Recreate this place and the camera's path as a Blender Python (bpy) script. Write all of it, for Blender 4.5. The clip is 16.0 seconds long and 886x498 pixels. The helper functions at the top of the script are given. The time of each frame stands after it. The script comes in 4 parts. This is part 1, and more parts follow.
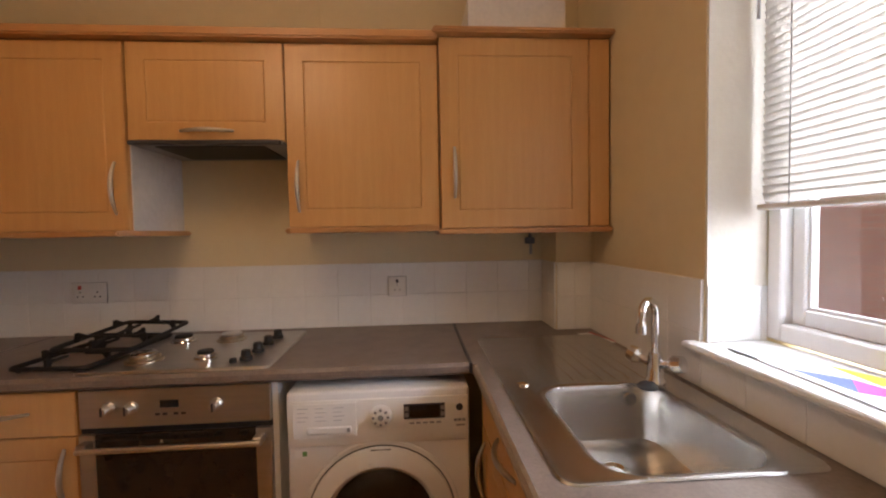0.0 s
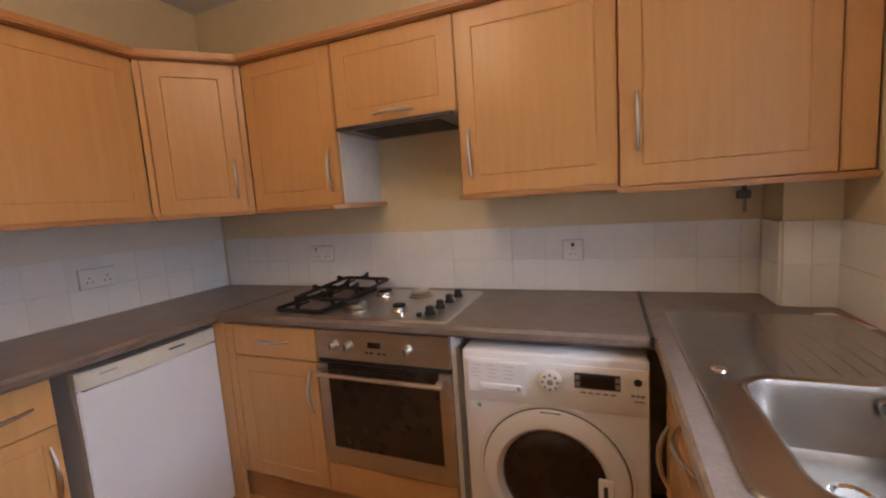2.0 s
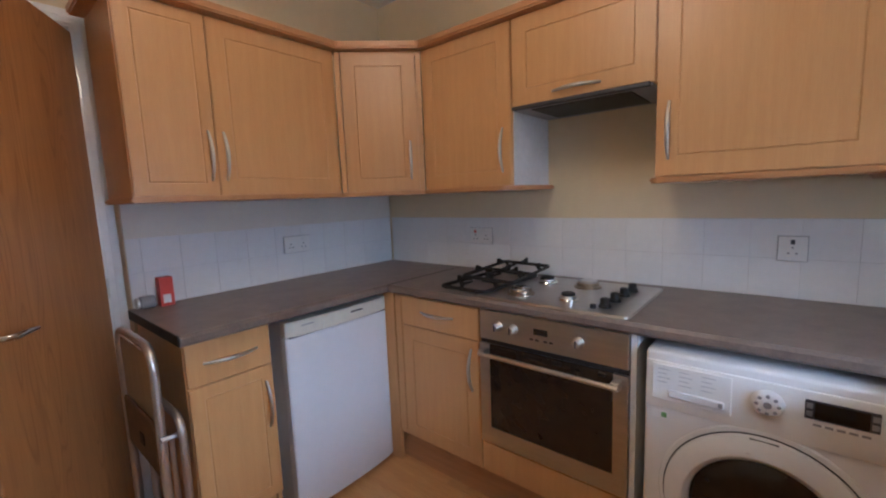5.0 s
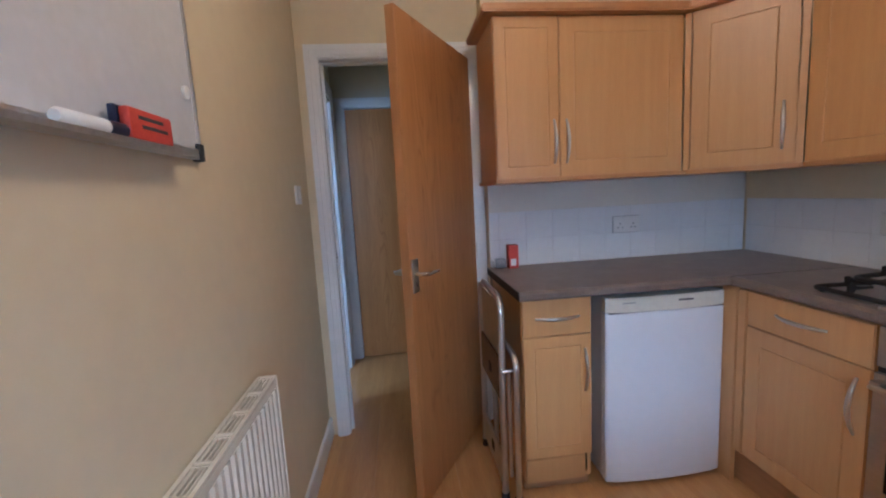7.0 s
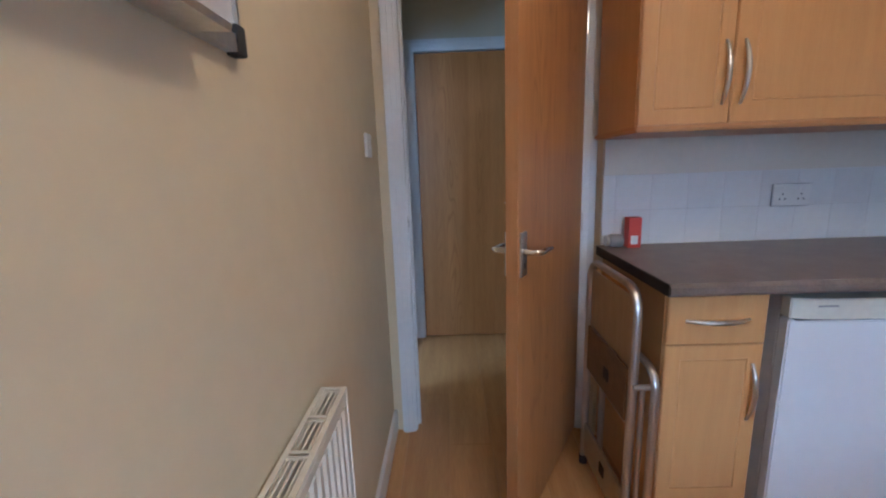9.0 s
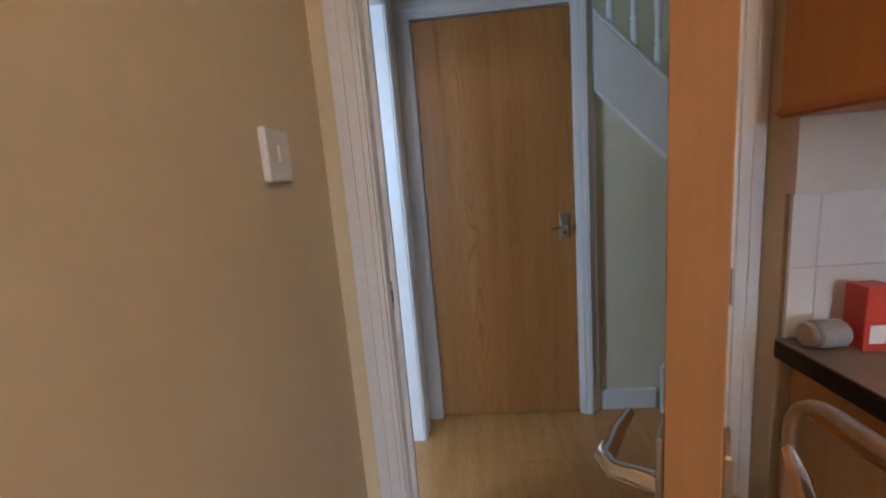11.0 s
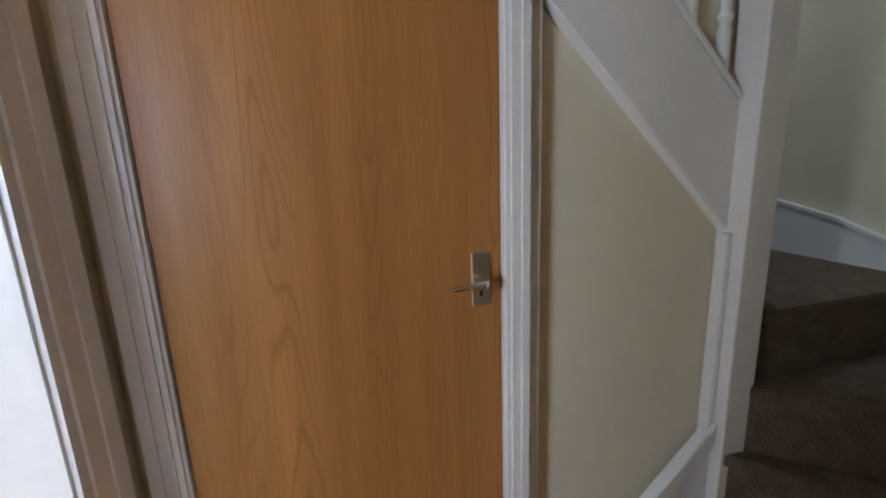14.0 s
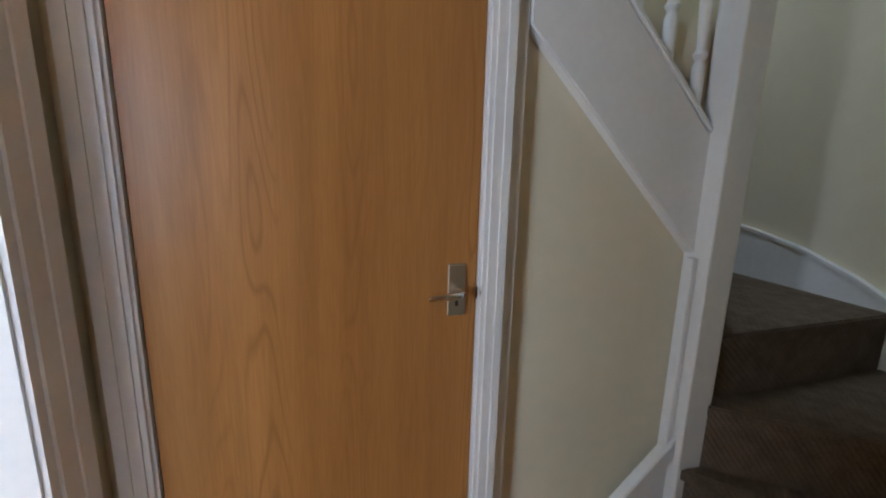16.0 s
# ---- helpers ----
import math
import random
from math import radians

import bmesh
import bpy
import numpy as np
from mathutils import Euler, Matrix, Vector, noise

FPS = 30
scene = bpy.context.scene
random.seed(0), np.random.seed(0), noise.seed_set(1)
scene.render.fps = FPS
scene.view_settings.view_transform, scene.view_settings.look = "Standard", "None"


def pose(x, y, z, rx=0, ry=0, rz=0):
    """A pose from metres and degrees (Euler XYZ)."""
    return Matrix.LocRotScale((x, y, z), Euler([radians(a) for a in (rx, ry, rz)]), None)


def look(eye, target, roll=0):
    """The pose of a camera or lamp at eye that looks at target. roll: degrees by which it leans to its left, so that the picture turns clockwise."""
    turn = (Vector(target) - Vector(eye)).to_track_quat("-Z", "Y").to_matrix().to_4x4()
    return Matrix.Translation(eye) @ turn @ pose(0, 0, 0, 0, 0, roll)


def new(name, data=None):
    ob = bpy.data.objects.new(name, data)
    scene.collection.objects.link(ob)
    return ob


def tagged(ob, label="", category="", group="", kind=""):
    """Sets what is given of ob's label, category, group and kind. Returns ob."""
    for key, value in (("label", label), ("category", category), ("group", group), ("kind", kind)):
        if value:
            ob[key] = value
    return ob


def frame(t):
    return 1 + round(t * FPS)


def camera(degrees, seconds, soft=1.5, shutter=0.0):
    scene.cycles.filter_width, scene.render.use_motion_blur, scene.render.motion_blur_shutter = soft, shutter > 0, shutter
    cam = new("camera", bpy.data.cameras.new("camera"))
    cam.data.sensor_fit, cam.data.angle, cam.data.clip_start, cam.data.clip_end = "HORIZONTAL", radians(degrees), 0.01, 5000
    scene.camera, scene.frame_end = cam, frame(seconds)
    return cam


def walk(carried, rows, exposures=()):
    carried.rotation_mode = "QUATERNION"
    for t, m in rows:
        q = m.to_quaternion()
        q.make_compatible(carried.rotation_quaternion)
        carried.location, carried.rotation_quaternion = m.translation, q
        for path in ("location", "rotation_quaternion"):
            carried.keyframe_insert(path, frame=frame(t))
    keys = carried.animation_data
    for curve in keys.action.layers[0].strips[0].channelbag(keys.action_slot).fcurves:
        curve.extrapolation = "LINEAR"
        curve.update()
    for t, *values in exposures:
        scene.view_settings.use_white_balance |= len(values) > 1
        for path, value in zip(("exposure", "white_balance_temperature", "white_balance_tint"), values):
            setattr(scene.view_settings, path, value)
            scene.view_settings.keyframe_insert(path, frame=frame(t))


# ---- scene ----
cam = camera(94.2, 16.0, soft=2.1)
PATH = [
    (0, (2.138, -1.88, 1.319), (2.274, 0.114, 1.239), -1.0),
    (0.5, (2.144, -1.858, 1.319), (2.252, 0.139, 1.26), -1.6),
    (1, (2.163, -1.86, 1.321), (2.156, 0.138, 1.236), -2.3),
    (1.5, (2.185, -1.857, 1.338), (1.839, 0.106, 1.173), -2.4),
    (2, (2.197, -1.854, 1.326), (1.451, -0.012, 1.096), -3.9),
    (2.5, (2.181, -1.87, 1.324), (1.235, -0.124, 1.083), -4.4),
    (3, (2.151, -1.874, 1.324), (1.195, -0.135, 1.074), -3.5),
    (3.2, (2.146, -1.872, 1.325), (1.177, -0.138, 1.094), -3.3),
    (5.3, (2.023, -1.892, 1.294), (0.608, -0.501, 1.04), -2.6),
    (5.5, (2.017, -1.891, 1.287), (0.478, -0.636, 1.046), -3.5),
    (6, (2.084, -1.842, 1.299), (0.299, -0.981, 1.033), -2.5),
    (6.5, (2.123, -1.862, 1.292), (0.204, -1.374, 1.015), -3.1),
    (7, (2.106, -1.916, 1.295), (0.133, -1.717, 1.033), -3.1),
    (7.5, (2.039, -1.982, 1.291), (0.063, -1.866, 1.004), -2.8),
    (8, (1.956, -2.022, 1.257), (0.005, -1.884, 0.839), -1.9),
    (8.5, (1.84, -2.076, 1.248), (-0.114, -1.939, 0.847), -2.1),
    (9, (1.69, -2.081, 1.243), (-0.271, -2.117, 0.851), -2.0),
    (9.5, (1.53, -2.053, 1.266), (-0.403, -2.379, 0.872), -4.1),
    (9.7, (1.462, -2.054, 1.264), (-0.469, -2.405, 0.88), -5.1),
    (10.75, (0.95, -2.062, 1.27), (-1.02, -2.24, 0.92), -4.8),
    (11.8, (0.415, -1.999, 1.274), (-1.561, -1.97, 0.964), -4.3),
    (12, (0.295, -1.983, 1.247), (-1.676, -1.778, 0.975), -4.3),
    (12.2, (0.185, -1.970, 1.250), (-1.786, -1.732, 0.955), -3.7),
    (12.5, (0.044, -1.965, 1.259), (-1.892, -1.566, 0.961), -2.7),
    (13, (-0.116, -1.915, 1.253), (-2.032, -1.435, 0.94), -3.6),
    (13.5, (-0.269, -1.922, 1.264), (-2.205, -1.581, 0.897), -3.2),
    (14, (-0.315, -1.919, 1.259), (-2.219, -1.461, 0.852), -2.2),
    (14.5, (-0.331, -1.91, 1.26), (-2.208, -1.351, 0.853), -0.9),
    (15, (-0.321, -1.893, 1.273), (-2.161, -1.198, 0.913), -0.2),
    (15.5, (-0.296, -1.891, 1.276), (-2.139, -1.198, 0.923), 0.1),
    (16, (-0.282, -1.91, 1.279), (-2.173, -1.384, 0.893), 1.4),
]
EXPOSURES = [(0, -0.12, 6700, 17), (1, -0.08, 6700, 17), (2, 0.2, 5900, 15), (2.5, 0.08, 5600, 14), (3, -0.15, 5300, 12), (5.5, 0.27, 4700, 8), (8, 0.33, 4550, 7), (9.5, 0.47, 4500, 5), (12, 0.6, 6300, 13), (13, 0.86, 6400, 14), (14.5, 0.96, 6500, 16), (16, 0.96, 6400, 15)]
walk(cam, [(t, look(eye, aim, roll)) for t, eye, aim, roll in PATH], EXPOSURES)
WINDOW_W, SIDE_W, ROOM_W, LAND_W, BULB_W = 55, 24, 60, 16, 13.5

# ---- world and light ----
world = bpy.data.worlds.new("sky")
scene.world = world
world.use_nodes = True
sky = world.node_tree.nodes.new("ShaderNodeTexSky")
sky.sky_type, sky.sun_disc = "NISHITA", False
sky.sun_elevation, sky.sun_rotation = radians(35), radians(200)
world.node_tree.links.new(sky.outputs[0], world.node_tree.nodes["Background"].inputs[0])
world.node_tree.nodes["Background"].inputs[1].default_value = 0.15


def area(name, eye, target, sx, sy, watts, colour):
    d = bpy.data.lights.new(name, "AREA")
    d.shape, d.size, d.size_y, d.energy, d.color = "RECTANGLE", sx, sy, watts, colour
    ob = new(name, d)
    ob.matrix_world = look(eye, target)
    return ob


sun = bpy.data.lights.new("sun", "SUN")
sun.energy, sun.angle, sun.color = 3.5, radians(12), (1, 0.95, 0.88)
new("sun", sun).matrix_world = look((-10, 4, 8), (0, 0, 0))
area("window_daylight", (3.5, -1.45, 1.66), (0.9, -1.6, 0.65), 1.25, 0.85, WINDOW_W, (0.80, 0.89, 1.0))
area("side_room_daylight", (1.38, -3.3, 1.55), (-1.0, -2.7, 1.1), 0.85, 1.15, SIDE_W, (0.50, 0.72, 1.0))
# added fill at an unseen south window, brightens the spandrel and stairs
area("side_room_daylight", (0.6, -4.72, 1.5), (-0.8, -2.3, 1.0), 1.15, 1.15, ROOM_W, (0.62, 0.79, 1.0))
area("landing_daylight", (-1.66, -1.7, 4.5), (-1.6, -1.2, 1.6), 0.8, 1.2, LAND_W, (0.62, 0.80, 1.0))
bulb = bpy.data.lights.new("ceiling_bulb", "POINT")
bulb.energy, bulb.shadow_soft_size, bulb.color = BULB_W, 0.12, (1.0, 0.66, 0.38)
new("ceiling_bulb", bulb).location = (1.45, -1.5, 2.28)

# ---- materials ----
def mat(name, base, rough=0.5, metal=0.0, second=None, mix_scale=4.0, grain=None, bump=0.0, bump_scale=60.0, coat=0.0, spec=0.5, per_object=0.0):
    """Principled material: two-colour mottling, optional grain (stretch x, y, z) and relief."""
    m = bpy.data.materials.new(name)
    m.use_nodes = True
    nt = m.node_tree
    p = nt.nodes["Principled BSDF"]
    p.inputs["Roughness"].default_value, p.inputs["Metallic"].default_value = rough, metal
    p.inputs["Coat Weight"].default_value = coat
    p.inputs["Specular IOR Level"].default_value = spec
    second = second or tuple(c * 0.86 for c in base)
    tc = nt.nodes.new("ShaderNodeTexCoord")
    mp = nt.nodes.new("ShaderNodeMapping")
    mp.inputs["Scale"].default_value = grain or (1, 1, 1)
    nt.links.new(tc.outputs["Object"], mp.inputs["Vector"])
    n1 = nt.nodes.new("ShaderNodeTexNoise")
    n1.inputs["Scale"].default_value, n1.inputs["Detail"].default_value = mix_scale, 6
    n2 = nt.nodes.new("ShaderNodeTexNoise")
    n2.inputs["Scale"].default_value, n2.inputs["Detail"].default_value = mix_scale * 9, 3
    for n in (n1, n2):
        nt.links.new(mp.outputs[0], n.inputs["Vector"])
    add = nt.nodes.new("ShaderNodeMix")
    add.inputs[0].default_value = 0.4
    nt.links.new(n1.outputs["Fac"], add.inputs[2])
    nt.links.new(n2.outputs["Fac"], add.inputs[3])
    r = nt.nodes.new("ShaderNodeValToRGB")
    r.color_ramp.elements[0].position, r.color_ramp.elements[1].position = 0.36, 0.64
    r.color_ramp.elements[0].color, r.color_ramp.elements[1].color = (*second, 1), (*base, 1)
    nt.links.new(add.outputs[0], r.inputs[0])
    colour = r.outputs[0]
    if per_object:
        oi = nt.nodes.new("ShaderNodeObjectInfo")
        hs = nt.nodes.new("ShaderNodeHueSaturation")
        mr = nt.nodes.new("ShaderNodeMapRange")
        mr.inputs["To Min"].default_value, mr.inputs["To Max"].default_value = 1 - per_object, 1 + per_object
        nt.links.new(oi.outputs["Random"], mr.inputs["Value"])
        nt.links.new(mr.outputs[0], hs.inputs["Value"])
        nt.links.new(colour, hs.inputs["Color"])
        colour = hs.outputs[0]
    nt.links.new(colour, p.inputs["Base Color"])
    if bump:
        n3 = nt.nodes.new("ShaderNodeTexNoise")
        n3.inputs["Scale"].default_value, n3.inputs["Detail"].default_value = bump_scale, 4
        nt.links.new(mp.outputs[0], n3.inputs["Vector"])
        b = nt.nodes.new("ShaderNodeBump")
        b.inputs["Strength"].default_value, b.inputs["Distance"].default_value = bump, 0.004
        nt.links.new(n3.outputs["Fac"], b.inputs["Height"])
        nt.links.new(b.outputs[0], p.inputs["Normal"])
    return m


def figured(name, base, dark, scale, rough):
    """Veneer with long cathedral figure along z and fine pores."""
    m = mat(name, base, rough, 0, tuple(0.5 * (a + b) for a, b in zip(base, dark)), 2.2, (11, 11, 0.5), 0.05, 40)
    nt = m.node_tree
    p = nt.nodes["Principled BSDF"]
    src = p.inputs["Base Color"].links[0].from_socket
    tc = nt.nodes.new("ShaderNodeTexCoord")
    outs = []
    for stretch, sc in (((5.5, 5.5, 0.75), scale), ((4.2, 4.2, 0.02), 1.6)):
        mp = nt.nodes.new("ShaderNodeMapping")
        mp.inputs["Scale"].default_value = stretch
        nt.links.new(tc.outputs["Object"], mp.inputs["Vector"])
        nz = nt.nodes.new("ShaderNodeTexNoise")
        nz.inputs["Scale"].default_value, nz.inputs["Detail"].default_value = sc, 0.6
        nt.links.new(mp.outputs[0], nz.inputs["Vector"])
        outs.append(nz.outputs["Fac"])
    # contour lines of a stretched noise make the nested ovals of flat-sawn oak
    ml = nt.nodes.new("ShaderNodeMath")
    ml.operation = "MULTIPLY"
    ml.inputs[1].default_value = 26
    nt.links.new(outs[0], ml.inputs[0])
    pp = nt.nodes.new("ShaderNodeMath")
    pp.operation = "PINGPONG"
    pp.inputs[1].default_value = 1
    nt.links.new(ml.outputs[0], pp.inputs[0])
    line = nt.nodes.new("ShaderNodeMapRange")
    line.inputs["From Min"].default_value, line.inputs["From Max"].default_value = 0.62, 1.0
    nt.links.new(pp.outputs[0], line.inputs["Value"])
    strip = nt.nodes.new("ShaderNodeMapRange")
    strip.inputs["From Min"].default_value, strip.inputs["From Max"].default_value = 0.53, 0.60
    strip.inputs["To Min"].default_value, strip.inputs["To Max"].default_value = 0.06, 0.62
    nt.links.new(outs[1], strip.inputs["Value"])
    rp = nt.nodes.new("ShaderNodeMath")
    rp.operation = "MULTIPLY"
    nt.links.new(line.outputs[0], rp.inputs[0])
    nt.links.new(strip.outputs[0], rp.inputs[1])
    mx = nt.nodes.new("ShaderNodeMix")
    mx.data_type = "RGBA"
    nt.links.new(rp.outputs[0], mx.inputs[0])
    nt.links.new(src, mx.inputs[6])
    mx.inputs[7].default_value = (*dark, 1)
    nt.links.new(mx.outputs[2], p.inputs["Base Color"])
    return m


def glass_mat(name, tint=(1, 1, 1), rough=0.0):
    m = bpy.data.materials.new(name)
    m.use_nodes = True
    p = m.node_tree.nodes["Principled BSDF"]
    p.inputs["Base Color"].default_value = (*tint, 1)
    p.inputs["Roughness"].default_value, p.inputs["Transmission Weight"].default_value, p.inputs["IOR"].default_value = rough, 1, 1.45
    return m


CREAM = mat("cream_wall_paint", (0.72, 0.605, 0.39), 0.75, second=(0.68, 0.565, 0.36), mix_scale=2, bump=0.1, bump_scale=90)
HALLP = mat("pale_hall_paint", (0.71, 0.650, 0.495), 0.7, second=(0.67, 0.610, 0.46), mix_scale=2, bump=0.1, bump_scale=90)
CEIL = mat("white_ceiling_paint", (0.8, 0.78, 0.74), 0.85, mix_scale=3, bump=0.2)
REVEAL = mat("off_white_reveal_paint", (0.74, 0.70, 0.61), 0.7, second=(0.70, 0.66, 0.575), bump=0.2)
GLOSS = mat("white_gloss_paint", (0.80, 0.80, 0.79), 0.28, second=(0.74, 0.74, 0.73), mix_scale=5, bump=0.08, bump_scale=30)
TILE = mat("white_glazed_tile", (0.80, 0.80, 0.79), 0.16, second=(0.76, 0.76, 0.75), mix_scale=6, bump=0.04, bump_scale=12, per_object=0.02)
GROUT = mat("grey_grout", (0.74, 0.73, 0.71), 0.9, mix_scale=30, bump=0.3)
BEECH = mat("beech_foil", (0.61, 0.345, 0.130), 0.36, second=(0.56, 0.305, 0.110), mix_scale=3, grain=(14, 14, 0.8), bump=0.06, bump_scale=40, per_object=0.05)
BEECHX = mat("beech_trim", (0.56, 0.29, 0.11), 0.36, second=(0.47, 0.23, 0.085), mix_scale=3, grain=(0.8, 6, 14), bump=0.05)
CARC = mat("white_melamine", (0.78, 0.78, 0.77), 0.4, mix_scale=5)
PLINTH = mat("beech_plinth", (0.46, 0.25, 0.11), 0.45, second=(0.38, 0.2, 0.085), mix_scale=3, grain=(0.8, 0.8, 14))
OAK = figured("oak_veneer", (0.49, 0.228, 0.070), (0.28, 0.112, 0.03), 1.9, 0.42)
OAKE = mat("oak_lipping", (0.42, 0.19, 0.06), 0.5, grain=(9, 9, 0.6), mix_scale=3)
LAMIN = mat("beech_laminate_floor", (0.60, 0.33, 0.12), 0.28, second=(0.47, 0.235, 0.075), mix_scale=2.2, grain=(0.7, 9, 1), bump=0.04, per_object=0.09)
WORKTOP = mat("grey_brown_worktop", (0.235, 0.185, 0.155), 0.36, second=(0.16, 0.125, 0.105), mix_scale=14, bump=0.12, bump_scale=180)
EDGEM = mat("pale_worktop_edge", (0.40, 0.335, 0.285), 0.4, second=(0.28, 0.225, 0.185), mix_scale=30, bump=0.15, bump_scale=180)
BLACKE = mat("black_edge", (0.012, 0.012, 0.012), 0.5, mix_scale=20)
STEEL = mat("brushed_steel", (0.58, 0.56, 0.53), 0.32, 1.0, (0.50, 0.48, 0.45), 5, (1, 14, 14), 0.06, 60)
SINKM = mat("sink_steel", (0.62, 0.60, 0.57), 0.27, 1.0, (0.54, 0.52, 0.49), 5, (1, 3, 1), 0.05, 90)
CHROME = mat("chrome", (0.82, 0.82, 0.82), 0.08, 1.0, (0.76, 0.76, 0.76), 10)
SATIN = mat("satin_nickel", (0.66, 0.65, 0.62), 0.30, 1.0, (0.6, 0.59, 0.56), 12)
ALU = mat("aluminium", (0.66, 0.65, 0.63), 0.38, 1.0, (0.56, 0.55, 0.53), 9, (8, 8, 1))
IRON = mat("black_enamel_iron", (0.006, 0.006, 0.006), 0.55, second=(0.012, 0.011, 0.010), mix_scale=40, bump=0.2)
RUBBER = mat("black_rubber", (0.02, 0.02, 0.02), 0.7, second=(0.035, 0.035, 0.035), mix_scale=30)
BLACKG = mat("black_glass", (0.008, 0.008, 0.009), 0.06, second=(0.012, 0.011, 0.010), mix_scale=3, coat=0.3)
OVENG = mat("dark_oven_glass", (0.030, 0.020, 0.013), 0.07, second=(0.018, 0.012, 0.008), mix_scale=3)
ENAMEL = mat("white_enamel", (0.80, 0.80, 0.80), 0.22, second=(0.77, 0.77, 0.77), mix_scale=3, bump=0.03)
FRIDGEM = mat("white_fridge_paint", (0.77, 0.79, 0.82), 0.30, second=(0.74, 0.76, 0.79), mix_scale=3, bump=0.06, bump_scale=120)
CREAMP = mat("aged_white_plastic", (0.74, 0.72, 0.62), 0.35, mix_scale=5)
PLASTIC = mat("white_plastic", (0.80, 0.79, 0.76), 0.32, second=(0.76, 0.75, 0.72), mix_scale=8)
GREYP = mat("grey_print", (0.30, 0.30, 0.31), 0.5, mix_scale=20)
PALEP = mat("pale_grey_print", (0.48, 0.48, 0.48), 0.5, mix_scale=20)
DARKP = mat("dark_print", (0.05, 0.05, 0.06), 0.4, mix_scale=20)
GREENP = mat("green_label_print", (0.16, 0.36, 0.10), 0.5, mix_scale=20)
REDP = mat("red_card", (0.62, 0.07, 0.04), 0.5, second=(0.5, 0.05, 0.035), mix_scale=15)
BLUEP = mat("blue_print", (0.10, 0.16, 0.62), 0.5, mix_scale=20)
PINKP = mat("magenta_print", (0.62, 0.06, 0.30), 0.5, mix_scale=20)
YELP = mat("yellow_print", (0.80, 0.58, 0.04), 0.5, mix_scale=20)
PAPER = mat("white_paper", (0.82, 0.82, 0.82), 0.7, second=(0.79, 0.79, 0.79), mix_scale=8)
BOARD = mat("whiteboard_enamel", (0.66, 0.66, 0.67), 0.22, second=(0.60, 0.60, 0.61), mix_scale=5)
RADP = mat("cream_radiator_paint", (0.78, 0.72, 0.58), 0.3, second=(0.74, 0.68, 0.54), mix_scale=6)
TAN = mat("tan_tread_pad", (0.20, 0.13, 0.08), 0.6, second=(0.14, 0.09, 0.06), mix_scale=20, bump=0.2)
NAVY = mat("navy_plastic", (0.012, 0.02, 0.06), 0.35, mix_scale=10)
BRASS = mat("warm_steel_burner", (0.50, 0.42, 0.32), 0.35, 1.0, (0.3, 0.25, 0.18), 20)
UPVC = mat("white_window_frame", (0.82, 0.82, 0.82), 0.25, second=(0.78, 0.78, 0.78), mix_scale=6)
PANE = glass_mat("window_glass")
CARPET = mat("brown_ribbed_carpet", (0.165, 0.122, 0.088), 0.95, second=(0.10, 0.075, 0.055), mix_scale=20, bump=0.8, bump_scale=160, spec=0.1)
BOXCARD = mat("white_carton", (0.76, 0.72, 0.66), 0.6, mix_scale=8)
STONE = mat("outside_concrete", (0.3, 0.3, 0.29), 0.9, mix_scale=3, bump=0.4)

# ribs of the carpet
nt = CARPET.node_tree
tc, wv, bp = nt.nodes.new("ShaderNodeTexCoord"), nt.nodes.new("ShaderNodeTexWave"), nt.nodes.new("ShaderNodeBump")
wv.bands_direction = "DIAGONAL"
wv.inputs["Scale"].default_value, wv.inputs["Distortion"].default_value = 26, 0.4
bp.inputs["Strength"].default_value, bp.inputs["Distance"].default_value = 0.35, 0.006
nt.links.new(tc.outputs["Object"], wv.inputs["Vector"])
nt.links.new(wv.outputs["Fac"], bp.inputs["Height"])
old = nt.nodes["Principled BSDF"].inputs["Normal"].links[0].from_socket
nt.links.new(old, bp.inputs["Normal"])
nt.links.new(bp.outputs[0], nt.nodes["Principled BSDF"].inputs["Normal"])

# slats of the blind let some daylight through
SLAT = mat("translucent_blind_slat", (0.64, 0.61, 0.56), 0.45, mix_scale=5)
nt = SLAT.node_tree
tr, ms = nt.nodes.new("ShaderNodeBsdfTranslucent"), nt.nodes.new("ShaderNodeMixShader")
tr.inputs[0].default_value = (0.85, 0.83, 0.80, 1)
ms.inputs[0].default_value = 0.10
nt.links.new(nt.nodes["Principled BSDF"].outputs[0], ms.inputs[1])
nt.links.new(tr.outputs[0], ms.inputs[2])
nt.links.new(ms.outputs[0], nt.nodes["Material Output"].inputs[0])

# bricks of the building across the yard
BRICK = mat("red_brick_wall", (0.30, 0.11, 0.07), 0.9, mix_scale=3, bump=0.5)
nt = BRICK.node_tree
tc, sp, mp, br = nt.nodes.new("ShaderNodeTexCoord"), nt.nodes.new("ShaderNodeSeparateXYZ"), nt.nodes.new("ShaderNodeCombineXYZ"), nt.nodes.new("ShaderNodeTexBrick")
br.inputs["Color1"].default_value, br.inputs["Color2"].default_value = (0.27, 0.135, 0.10, 1), (0.20, 0.095, 0.075, 1)
br.inputs["Mortar"].default_value = (0.22, 0.15, 0.12, 1)
br.inputs["Scale"].default_value, br.inputs["Brick Width"].default_value, br.inputs["Row Height"].default_value = 1, 0.225, 0.075
br.inputs["Mortar Size"].default_value = 0.008
nt.links.new(tc.outputs["Object"], sp.inputs[0])
nt.links.new(sp.outputs[1], mp.inputs[0])
nt.links.new(sp.outputs[2], mp.inputs[1])
nt.links.new(mp.outputs[0], br.inputs["Vector"])
nt.links.new(br.outputs["Color"], nt.nodes["Principled BSDF"].inputs["Base Color"])

